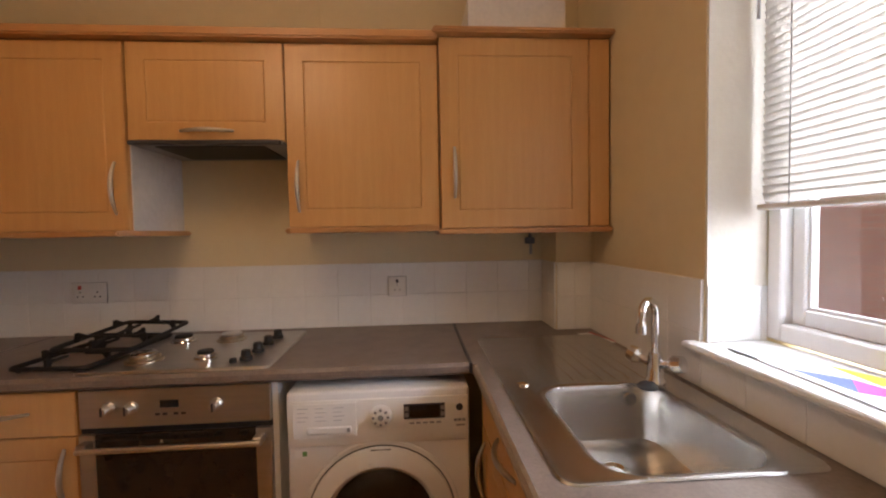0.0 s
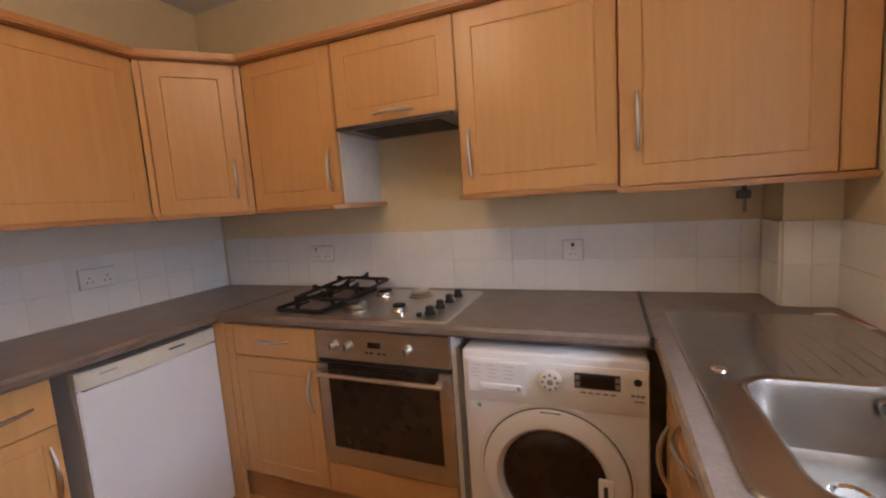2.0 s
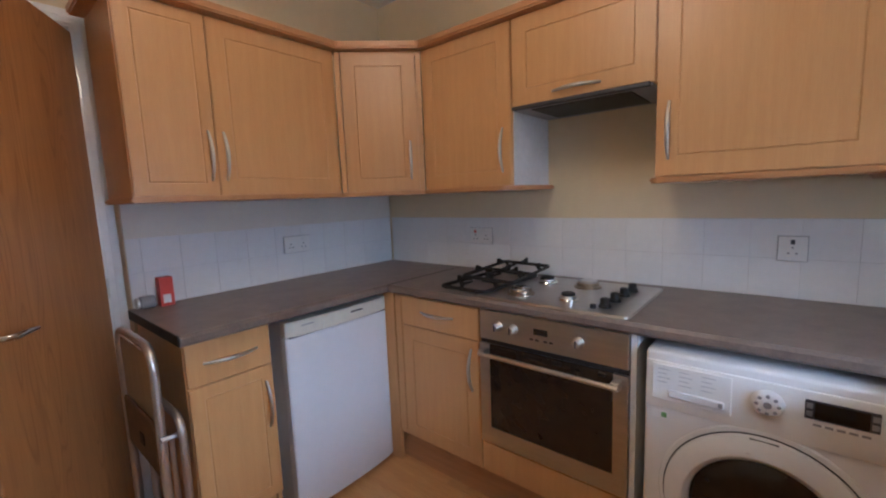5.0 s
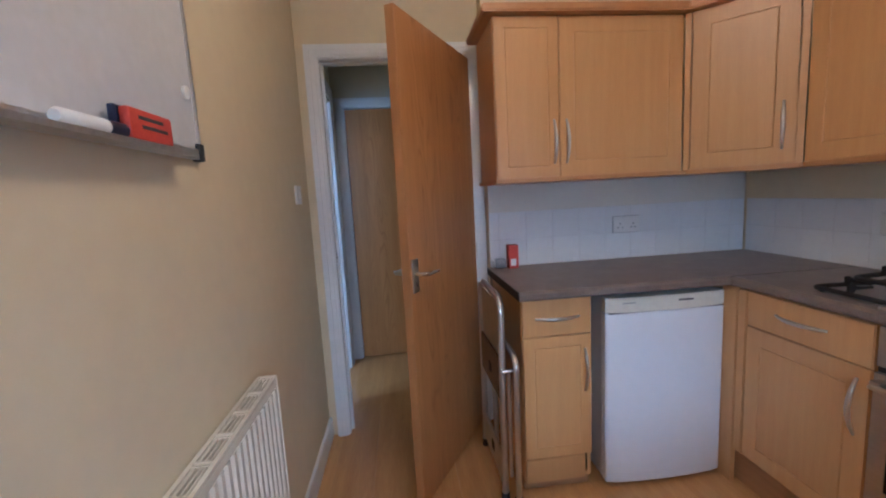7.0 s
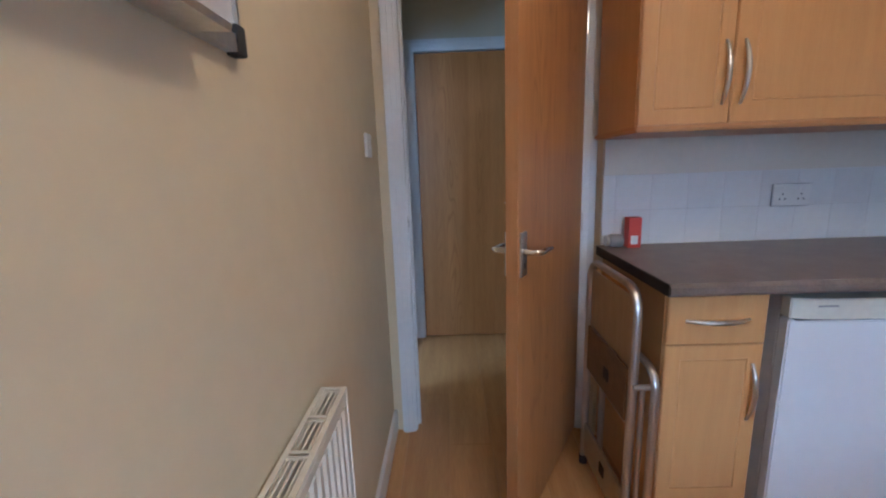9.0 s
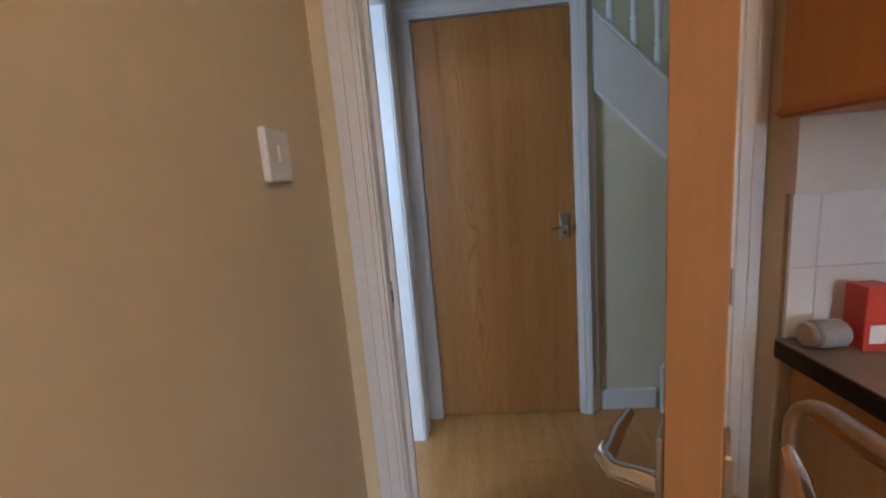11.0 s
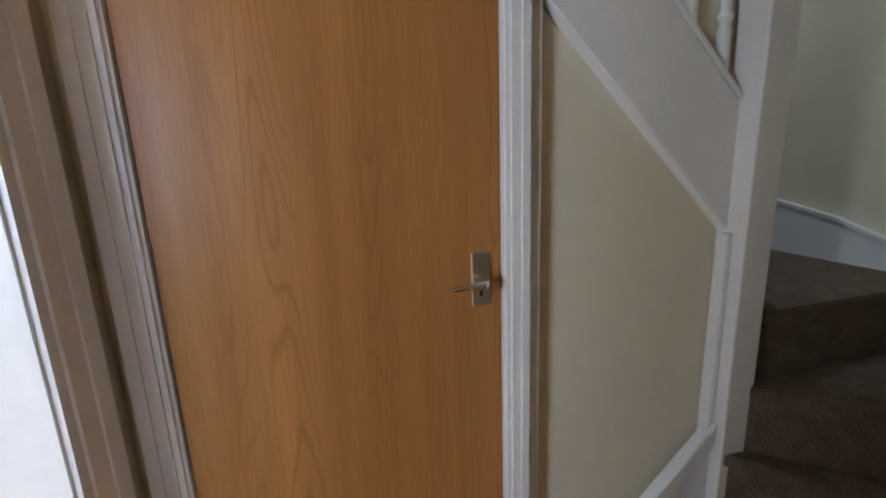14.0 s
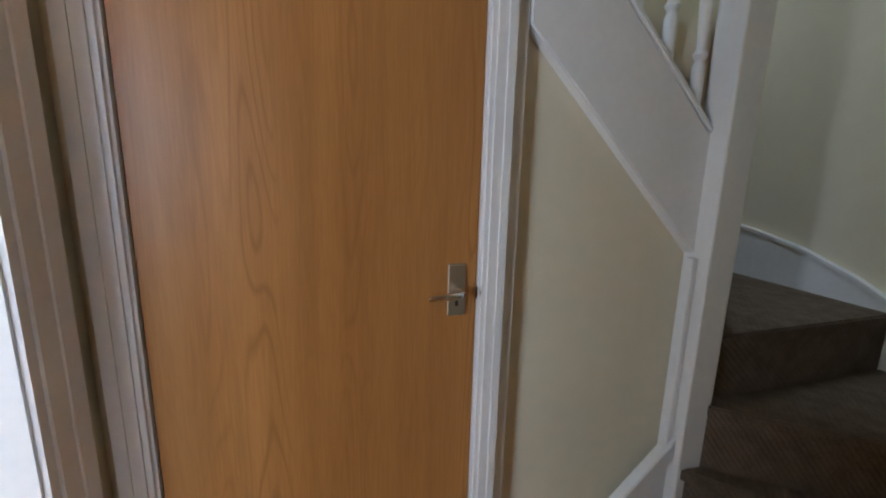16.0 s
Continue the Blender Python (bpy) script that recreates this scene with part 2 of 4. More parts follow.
GLOW = bpy.data.materials.new("lit_lamp_shade")
GLOW.use_nodes = True
GLOW.node_tree.nodes["Principled BSDF"].inputs["Emission Color"].default_value = (1, 0.75, 0.45, 1)
GLOW.node_tree.nodes["Principled BSDF"].inputs["Emission Strength"].default_value = 4

# ---- building blocks ----
ROOT = {}


def thing(name, at, label, category, group="", kind=""):
    ob = new(name)
    ob.location = at
    ob.empty_display_size = 0.05
    ROOT[ob] = Vector(at)
    return tagged(ob, label, category, group, kind)


def root_of(ob):
    while ob.parent:
        ob = ob.parent
    return ob


def part(name, bm, material, parent=None, label="", smooth=False, m=None):
    """One mesh object from a bmesh in world places (or placed by m), under its thing or part."""
    if m is not None:
        bm.transform(m)
    off = ROOT.get(root_of(parent), Vector()) if parent else Vector()
    bm.transform(Matrix.Translation(-off))
    bmesh.ops.recalc_face_normals(bm, faces=bm.faces)
    me = bpy.data.meshes.new(name)
    bm.to_mesh(me)
    bm.free()
    for mm in (material if isinstance(material, (list, tuple)) else [material]):
        me.materials.append(mm)
    if smooth:
        for f in me.polygons:
            f.use_smooth = True
        me.set_sharp_from_angle(angle=radians(38))
    ob = new(name, me)
    if parent:
        ob.parent = parent
    if label:
        ob["label"] = label
    return ob


def B(*boxes, bev=0.0, seg=1):
    """A bmesh of axis-aligned boxes (x0, y0, z0, x1, y1, z1)."""
    bm = bmesh.new()
    for x0, y0, z0, x1, y1, z1 in boxes:
        r = bmesh.ops.create_cube(bm, size=1)
        for v in r["verts"]:
            v.co = Vector((x0 + (v.co.x + .5) * (x1 - x0), y0 + (v.co.y + .5) * (y1 - y0), z0 + (v.co.z + .5) * (z1 - z0)))
    if bev:
        bmesh.ops.bevel(bm, geom=bm.edges[:], offset=bev, segments=seg, profile=0.5, affect="EDGES")
    return bm


def prism(points, axis, a, b, bev=0.0):
    """A flat outline (two coordinates a point) pushed along an axis from a to b."""
    bm = bmesh.new()

    def place(p, d):
        return {"x": (d, p[0], p[1]), "y": (p[0], d, p[1]), "z": (p[0], p[1], d)}[axis]
    lo = [bm.verts.new(place(p, a)) for p in points]
    hi = [bm.verts.new(place(p, b)) for p in points]
    bm.faces.new(lo)
    bm.faces.new(hi[::-1])
    for i in range(len(points)):
        j = (i + 1) % len(points)
        bm.faces.new((lo[i], hi[i], hi[j], lo[j]))
    bmesh.ops.recalc_face_normals(bm, faces=bm.faces)
    if bev:
        bmesh.ops.bevel(bm, geom=bm.edges[:], offset=bev, segments=2, affect="EDGES")
    return bm


def tube(path, r, n=10, flat=1.0, bm=None):
    """A round bar along a path; flat squashes its section."""
    bm = bm or bmesh.new()
    pts = [Vector(p) for p in path]
    rings = []
    up = None
    for i, p in enumerate(pts):
        d = (pts[min(i + 1, len(pts) - 1)] - pts[max(i - 1, 0)]).normalized()
        if up is None:
            up = Vector((0, 0, 1)) if abs(d.z) < 0.9 else Vector((1, 0, 0))
        side = d.cross(up).normalized()
        up = side.cross(d).normalized()
        rr = r[i] if isinstance(r, (list, tuple)) else r
        rings.append([bm.verts.new(p + side * math.cos(2 * math.pi * k / n) * rr + up * math.sin(2 * math.pi * k / n) * rr * flat) for k in range(n)])
    for a, b in zip(rings, rings[1:]):
        for k in range(n):
            bm.faces.new((a[k], a[(k + 1) % n], b[(k + 1) % n], b[k]))
    bm.faces.new(rings[0][::-1])
    bm.faces.new(rings[-1])
    return bm


def lathe(profile, at, n=20, axis="z"):
    """Turn (radius, height) pairs about an axis through at."""
    bm = bmesh.new()
    rings = []
    for r, h in profile:
        ring = []
        for k in range(n):
            c, s = math.cos(2 * math.pi * k / n) * max(r, 1e-4), math.sin(2 * math.pi * k / n) * max(r, 1e-4)
            o = {"z": (c, s, h), "y": (c, h, s), "x": (h, c, s)}[axis]
            ring.append(bm.verts.new(Vector(at) + Vector(o)))
        rings.append(ring)
    for a, b in zip(rings, rings[1:]):
        for k in range(n):
            bm.faces.new((a[k], a[(k + 1) % n], b[(k + 1) % n], b[k]))
    bm.faces.new(rings[0][::-1])
    bm.faces.new(rings[-1])
    return bm


def rrect(cx, cy, w, h, r, n=6):
    out = []
    for sx, sy, a0 in ((1, 1, 0), (-1, 1, 90), (-1, -1, 180), (1, -1, 270)):
        for k in range(n + 1):
            a = radians(a0 + 90 * k / n)
            out.append((cx + sx * (w / 2 - r) + r * math.cos(a), cy + sy * (h / 2 - r) + r * math.sin(a)))
    return out


def loft(loops, bm=None, close=False):
    bm = bm or bmesh.new()
    rings = [[bm.verts.new(p) for p in lp] for lp in loops]
    for a, b in zip(rings, rings[1:]):
        for k in range(len(a)):
            j = (k + 1) % len(a)
            bm.faces.new((a[k], a[j], b[j], b[k]))
    if close:
        bm.faces.new(rings[-1])
    return bm


def structure(name, bm, material, label="", smooth=False):
    return tagged(part(name, bm, material, None, label, smooth), kind="structure")


def arc(a, b, rise, n=8):
    a, b, rise = Vector(a), Vector(b), Vector(rise)
    return [a.lerp(b, k / n) + rise * (1 - (2 * k / n - 1) ** 2) for k in range(n + 1)]

# ---- the shell ----
YN, XR, XK, XD, XH, XF = -2.375, 2.885, -0.02, -0.095, -0.155, -1.20     # near wall, window wall, tiled, door and hall faces of the door wall, far hall wall
H = 2.5
structure("floor", B((-2.3, -4.8, -0.12, 3.2, 0.3, -0.006)), LAMIN, "bed of the beech laminate floor")
structure("ceiling", B((-0.14, -4.8, H, 3.2, 0.1, H + 0.1), (-1.2, -4.8, H, -0.14, -1.0, H + 0.1), (-2.2, -4.8, H, -1.2, -3.5, H + 0.1)), CEIL)
structure("wall_back", B((XH, 0.0, 0, 3.2, 0.12, H)), CREAM)
structure("wall_near", B((XH, YN - 0.12, 0, 3.2, YN, H)), CREAM)
structure("wall_door", B((XH, -1.455, 0, XK, 0.0, H), (XH, -1.495, 0, XD, -1.455, H), (XH, -2.295, 2.02, XD, -1.495, H), (XH, YN, 0, XD, -2.295, H)), CREAM)
WY0, WY1, WZ0, WZ1 = -2.0, -0.866, 1.0, 2.2
structure("wall_window", B((XR, WY1, 0, 3.2, 0.0, H), (XR, YN, 0, 3.2, WY0, H), (XR, WY0, 0, 3.2, WY1, WZ0), (XR, WY0, WZ1, 3.2, WY1, H)), CREAM)
structure("window_reveal", B((XR + 0.002, WY1 - 0.006, WZ0, 3.05, WY1, WZ1), (XR + 0.002, WY0, WZ0, 3.1, WY0 + 0.006, WZ1), (XR + 0.002, WY0, WZ1 - 0.006, 3.1, WY1, WZ1)), REVEAL)
structure("wall_band", B((XK, -1.455, 1.186, 0.004, -0.012, 1.344)), REVEAL, "white painted band above the tiles")
structure("pipe_boxing", B((2.73, -0.185, 0.9, XR, 0.0, 1.33)), CREAM)
structure("duct_boxing", B((1.75, -0.05, 2.03, XR, 0.0, H), bev=0.003), CREAM)
# hall
structure("wall_hall_far", B((XF - 0.1, -1.535, 0, XF, -1.47, 2.02), (XF - 0.1, YN, 0, XF, -2.315, 2.02), (XF - 0.1, YN, 2.02, XF, -1.47, H)), HALLP)
structure("wall_hall_side", B((-0.34, YN - 0.14, 0, XH, YN, H), (-1.4, YN - 0.14, 0, -1.03, YN, H), (-1.03, YN - 0.14, 2.02, -0.34, YN, H)), HALLP)
structure("wall_hall_kitchen", B((XH - 0.012, -1.495, 0, XH, 0.0, H)), HALLP)
structure("wall_stair_end", B((-2.2, -0.02, 0, XH, 0.1, 4.6)), HALLP)
structure("wall_stair_side", B((-2.2, -3.4, 0, -2.08, -0.02, 4.6)), HALLP)
structure("wall_stair_upper", B((XH - 0.05, -3.4, H + 0.1, XH, -0.02, 4.6), (-2.08, -3.5, 0, XH, -3.4, 2.4), (-2.08, -3.5, 4.2, XH, -3.4, 4.6), (-2.08, -3.5, 2.4, XH, -3.4, 4.2)), HALLP)
structure("ceiling_stairwell", B((-2.2, -3.5, 4.6, XH, 0.1, 4.7)), CEIL)
structure("spandrel_panel", B((XF - 0.055, -1.47, 0, XF - 0.03, -0.9, 1.66)), HALLP, "pale cream panel under the stair string")
structure("cupboard_back", B((XF - 0.5, -2.4, 0, XF - 0.48, -1.4, 2.1)), HALLP)
# side room off the hall
structure("wall_side_room", B((-2.2, -4.8, 0, -2.1, YN - 0.14, H), (1.4, -4.8, 0, 1.5, -3.75, H), (1.4, -2.85, 0, 1.5, YN - 0.14, H), (1.4, -3.75, 0, 1.5, -2.85, 0.95), (1.4, -3.75, 2.15, 1.5, -2.85, H), (-2.1, -4.8, 0, 0.0, -4.7, H), (1.2, -4.8, 0, 1.4, -4.7, H), (0.0, -4.8, 0, 1.2, -4.7, 0.9), (0.0, -4.8, 2.1, 1.2, -4.7, H)), CREAM)


def skirting(name, bm):
    return structure(name, bm, GLOSS)


skirting("baseboard", B((XD, YN, 0, 2.2, YN + 0.016, 0.11), bev=0.004))
skirting("baseboard", B((XF - 0.028, -1.467, 0, XF - 0.01, -1.176, 0.11), bev=0.004))
skirting("baseboard", B((XF, YN, 0, XF + 0.016, -2.352, 0.11)))


def architrave(name, axis, face, out, lo, hi, top, w=0.066, right=True, left=True):
    """Moulded door surround on a wall face; axis is the run along the wall."""
    bm = bmesh.new()
    s = 1 if out > 0 else -1
    steps = ((0.0, 0.010), (0.18, 0.016), (0.55, 0.020), (0.85, 0.013))

    def put(a0, a1, z0, z1, d):
        f0, f1 = sorted((face, face + s * d))
        bx = (f0, a0, z0, f1, a1, z1) if axis == "y" else (a0, f0, z0, a1, f1, z1)
        r = bmesh.ops.create_cube(bm, size=1)
        for v in r["verts"]:
            v.co = Vector((bx[0] + (v.co.x + .5) * (bx[3] - bx[0]), bx[1] + (v.co.y + .5) * (bx[4] - bx[1]), bx[2] + (v.co.z + .5) * (bx[5] - bx[2])))
    ends = [f for f, _ in steps[1:]] + [1.0]
    for (f0, d), f1 in zip(steps, ends):
        if left:
            put(lo - w * f1, lo - w * f0, 0, top + w * f1, d)
        if right:
            put(hi + w * f0, hi + w * f1, 0, top + w * f1, d)
        put(lo - (w * f0 if left else 0), hi + (w * f0 if right else 0), top + w * f0, top + w * f1, d)
    return structure(name, bm, GLOSS)


def lining(name, axis, a0, a1, lo, hi, top, t=0.03, stop=None):
    """Door lining across the wall's thickness a0..a1, clear opening lo..hi."""
    bx = []
    for l, h, z0, z1 in ((lo - t, lo, 0, top), (hi, hi + t, 0, top), (lo - t, hi + t, top, top + t)):
        bx.append((a0, l, z0, a1, h, z1) if axis == "y" else (l, a0, z0, h, a1, z1))
    if stop:
        for l, h, z0, z1 in ((lo, lo + 0.013, 0, top), (hi - 0.013, hi, 0, top), (lo + 0.013, hi - 0.013, top - 0.013, top)):
            bx.append((stop[0], l, z0, stop[1], h, z1) if axis == "y" else (l, stop[0], z0, h, stop[1], z1))
    return structure(name, B(*bx), GLOSS)


lining("door_lining_1", "y", XH - 0.006, XD + 0.006, -2.265, -1.525, 1.99, stop=(-0.155, -0.137))
architrave("trim_1", "y", XD + 0.006, 1, -2.271, -1.519, 1.996, w=0.062)
architrave("trim_2", "y", XH - 0.018, -1, -2.271, -1.519, 1.996, w=0.062)
lining("door_lining_2", "y", XF - 0.1, XF + 0.006, -2.285, -1.565, 1.985, stop=(XF - 0.09, XF - 0.045))
architrave("trim_3", "y", XF + 0.006, 1, -2.291, -1.559, 1.991, w=0.064)
structure("trim_4", B((XF - 0.03, -1.4945, 0, XF + 0.004, -1.468, 2.06), bev=0.002), GLOSS)
lining("door_lining_3", "x", YN - 0.146, YN + 0.006, -1.0, -0.37, 1.985)
architrave("trim_5", "x", YN + 0.006, 1, -1.006, -0.364, 1.991, w=0.125, right=False)
plate = thing("strike_plate", (-0.12, -2.264, 1.0), "small dark brass strike plate let into the door lining", "strike plate")
part("plate", B((-0.136, -2.2652, 0.965, -0.104, -2.262, 1.035), bev=0.0008), SATIN, plate)
part("hole", B((-0.128, -2.262, 0.985, -0.114, -2.2612, 1.015)), DARKP, plate)


# ---- doors ----
def lever(parent, m, side, short=False):
    """Lever handle on its plate, in the door's own axes: x along the leaf, y out of the face, z up."""
    s = side
    h = 0.064 if short else 0.066
    pl = part("handle_plate", B((-0.022, min(0, s * 0.007), -h, 0.022, max(0, s * 0.007), h), bev=0.002), SATIN, parent, "satin metal handle plate", m=m)
    reach, lift = (0.72, 0.0) if short else (1.0, 0.008)
    path = [(0, s * 0.004, 0.02), (0, s * 0.045, 0.02), (-0.012, s * 0.055, 0.02), (-0.06, s * 0.055, 0.019), (-0.112, s * 0.052, 0.014)]
    path = [(px * reach, py, pz - 0.02 + lift) for px, py, pz in path]
    part("lever", tube(path, [0.011, 0.009, 0.0095, 0.0085, 0.006], 10), CHROME, pl, smooth=True, m=m)
    part("keyhole", B((-0.004, min(s * 0.007, s * 0.008), -h * .62, 0.004, max(s * 0.007, s * 0.008), -h * .4)), DARKP, pl, m=m)


def leaf(name, m, w, h, hx, hz, label, short=False, sides=(-1, 1), t=0.038):
    d = thing(name, m.translation, label, "door", kind="structure")
    body = part("door_leaf", B((0.002, -t / 2, 0.008, w - 0.002, t / 2, h), bev=0.0015), OAK, d, m=m)
    part("lipping", B((w - 0.002, -t / 2 + 0.001, 0.009, w, t / 2 - 0.001, h - 0.001)), OAKE, body, "plain wood edge lipping", m=m)
    for s in sides:
        lever(body, m @ pose(hx, s * t / 2, hz), s, short)
    for z in (0.25, h / 2, h - 0.2):
        part("hinge", tube([(0, t / 2 + 0.004, z - 0.04), (0, t / 2 + 0.004, z + 0.04)], 0.006, 8), SATIN, d, m=m)
    return d


leaf("door_1", pose(XD + 0.004, -1.531, 0, 0, 0, -31), 0.728, 1.978, 0.695, 0.985, "oak-veneered flush door standing open into the kitchen")
fd = leaf("door_2", pose(XF - 0.022, -2.2835, 0, 0, 0, 90), 0.717, 1.975, 0.665, 0.99, "closed oak-veneered flush door with a short lever handle", True, sides=(-1,))
part("latch", B((XF - 0.036, -1.5675, 0.965, XF + 0.001, -1.5645, 0.995)), DARKP, fd)
leaf("door_3", pose(-1.02, YN - 0.142, 0, 0, 0, -125), 0.62, 1.975, 0.57, 1.0, "warm-lit oak-veneered door standing open into the side room", sides=(1,))
hook = thing("coat_hook", (-1.22, -2.80, 1.37), "small dark hook on the open door", "hook")
HM = pose(-1.02, YN - 0.142, 0, 0, 0, -125) @ pose(0.36, 0.019, 1.37)
part("hook_plate", lathe([(0.011, 0.0), (0.011, 0.003), (0.008, 0.004)], (0, 0, 0.008), 12, "y"), BRASS, hook, m=HM)
part("hook_bar", tube([(0, 0.003, 0.008), (0, 0.022, 0.004), (0, 0.028, -0.008), (0, 0.024, -0.016)], 0.005, 8), REDP, hook, smooth=True, m=HM)
skirting("baseboard", B((-2.1, -4.7, 0, -2.084, -3.5, 0.11), bev=0.004))

# ---- window ----
win = thing("window_1", (3.12, -1.4, 1.02), "white framed sash window with its lower part uncovered", "window", kind="structure")
fx0, fx1 = 3.05, 3.14
part("window_frame", B((fx0, WY1 - 0.047, 1.03, fx1, WY1 - 0.006, WZ1), (fx0, WY0 + 0.006, 1.03, fx1, WY0 + 0.07, WZ1), (fx0, WY0 + 0.07, 1.03, fx1, WY1 - 0.047, 1.075), (fx0, WY0 + 0.07, WZ1 - 0.06, fx1, WY1 - 0.047, WZ1), bev=0.004), UPVC, win)
sash = part("sash", B((3.08, WY1 - 0.082, 1.075, 3.12, WY1 - 0.047, WZ1 - 0.06), (3.08, WY0 + 0.07, 1.075, 3.12, WY0 + 0.115, WZ1 - 0.06), (3.08, WY0 + 0.115, 1.075, 3.12, WY1 - 0.082, 1.115), (3.08, WY0 + 0.115, WZ1 - 0.1, 3.12, WY1 - 0.082, WZ1 - 0.06), bev=0.003), UPVC, win)
pane = part("pane", B((3.098, WY0 + 0.115, 1.115, 3.102, WY1 - 0.082, WZ1 - 0.1)), PANE, sash)
pane.visible_shadow = False
part("bead", B((3.088, WY1 - 0.09, 1.115, 3.098, WY1 - 0.082, WZ1 - 0.1), (3.088, WY0 + 0.115, 1.115, 3.098, WY1 - 0.09, 1.123), bev=0.001), UPVC, sash)
structure("window_sill", prism([(2.842, 1.003), (2.836, 1.012), (2.842, 1.021), (3.05, 1.024), (3.05, 1.0)], "y", WY0, WY1 + 0.025, bev=0.002), GLOSS)

blind = thing("venetian_blind", (3.02, -1.4, 1.37), "cream slatted venetian blind drawn half way down", "blind")
part("head_rail", B((3.0, WY0 + 0.03, 2.13, 3.04, WY1 - 0.02, 2.17), bev=0.003), SLAT, blind)
part("bottom_rail", B((3.006, WY0 + 0.03, 1.362, 3.034, WY1 - 0.02, 1.376), bev=0.003), BOXCARD, blind, "tan bottom rail")
slat_me = None
for k in range(38):
    z = 1.392 + k * 0.0195
    if slat_me is None:
        bm = bmesh.new()
        n = 4
        rows = [[bm.verts.new((0.0125 * (2 * i / n - 1) * math.cos(radians(72)), y, -0.0125 * (2 * i / n - 1) * math.sin(radians(72)) + 0.0022 * (1 - (2 * i / n - 1) ** 2))) for i in range(n + 1)] for y in (WY0 + 0.032 + 1.4, WY1 - 0.027 + 1.4)]
        for i in range(n):
            bm.faces.new((rows[0][i], rows[0][i + 1], rows[1][i + 1], rows[1][i]))
        bmesh.ops.solidify(bm, geom=bm.faces[:], thickness=0.0006)
        slat_me = bpy.data.meshes.new("slat")
        bm.to_mesh(slat_me)
        bm.free()
        slat_me.materials.append(SLAT)
    sl = new("slat", slat_me)
    sl.parent = blind
    sl.location = (0, 0, z - 1.37)
for y in (-0.98, -1.4, -1.9):
    part("cord", tube([(3.004, y, 1.37), (3.004, y, 2.13)], 0.0012, 5), GREYP, blind)
wand = part("tilt_wand", tube([(2.99, -0.905, 1.83), (2.992, -0.903, 2.13)], 0.004, 8), GREYP, blind, "grey plastic tilt wand", smooth=True)

# outside: the neighbouring brick house and the yard
structure("ground", B((3.2, -60, -0.4, 60, 60, -0.3)), STONE)
house = thing("brick_house", (7.0, -0.5, -0.3), "red brick neighbouring house wall with a dark window", "house")
hw = part("wall", B((7.0, -9, -0.3, 7.3, -3.1, 6), (7.0, -2.2, -0.3, 7.3, 7, 6), (7.0, -3.1, -0.3, 7.3, -2.2, 1.6), (7.0, -3.1, 2.9, 7.3, -2.2, 6)), BRICK, house)
hwin = part("window", B((7.08, -3.1, 1.6, 7.12, -3.04, 2.9), (7.08, -2.26, 1.6, 7.12, -2.2, 2.9), (7.08, -3.04, 2.22, 7.12, -2.26, 2.27)), UPVC, house)
part("pane", B((7.14, -3.1, 1.6, 7.15, -2.2, 2.9)), BLACKG, hwin)
part("roof", prism([(6.8, 5.9), (7.3, 6.4), (7.3, 5.9)], "y", -9, 7), STONE, house)


# ---- fitted units ----
def front_board(w, h, margin=0.062, t=0.018, flat=False):
    """Door or drawer front in its own axes: x 0..w, front face at y = -t, z 0..h, with a routed panel line."""
    bm = B((0, -t, 0, w, 0, h))
    f = min(bm.faces, key=lambda q: q.calc_center_median().y)
    outer = [e for e in f.edges]
    bmesh.ops.bevel(bm, geom=outer, offset=0.003, segments=2, affect="EDGES")
    if not flat:
        bm.faces.ensure_lookup_table()
        f = max((q for q in bm.faces if q.normal.y < -0.99), key=lambda q: q.calc_area())
        bmesh.ops.inset_region(bm, faces=[f], thickness=margin, depth=0)
        bmesh.ops.inset_region(bm, faces=[f], thickness=0.004, depth=-0.0035)
        bmesh.ops.inset_region(bm, faces=[f], thickness=0.005, depth=0.0028)
    return bm


def bow(parent, m, vertical=True, length=0.185):
    a, b = ((0, 0, -length / 2), (0, 0, length / 2)) if vertical else ((-length / 2, 0, 0), (length / 2, 0, 0))
    pts = arc(a, b, (0, -0.026, 0), 12)
    rr = [0.0045 + 0.003 * math.sin(math.pi * k / 12) for k in range(13)]
    return part("handle", tube(pts, rr, 10), SATIN, parent, "bowed satin metal handle", smooth=True, m=m)


def unit(name, m, w, h, d, fronts, label, cat, side=BEECH, group="", lid=True):
    """Cabinet with its front at y = 0; fronts: (kind, x, z, w, h, handle x, handle z, vertical)."""
    c = thing(name, m.translation, label, cat, group)
    for nm, bx_ in (("side_panel", (0, 0.001, 0, 0.016, d, h)), ("side_panel", (w - 0.016, 0.001, 0, w, d, h)), ("bottom_panel", (0.016, 0.001, 0, w - 0.016, d, 0.016)), ("top_panel", (0.016, 0.001, h - 0.016, w - 0.016, d if lid else 0.03, h)), ("back_panel", (0.016, d - 0.008, 0.016, w - 0.016, d, h - 0.016))):
        part(nm, B(bx_), side, c, m=m)
    for kind, x, z, fw, fh, hx, hz, vert, flat in fronts:
        p = part(kind, front_board(fw - 0.004, fh - 0.004, 0.058 if fw < 0.33 else 0.086, flat=flat), BEECH, c, m=m @ pose(x + 0.002, 0, z + 0.002))
        if hx is not None:
            bow(p, m @ pose(hx, -0.018, hz), vert)
    return c


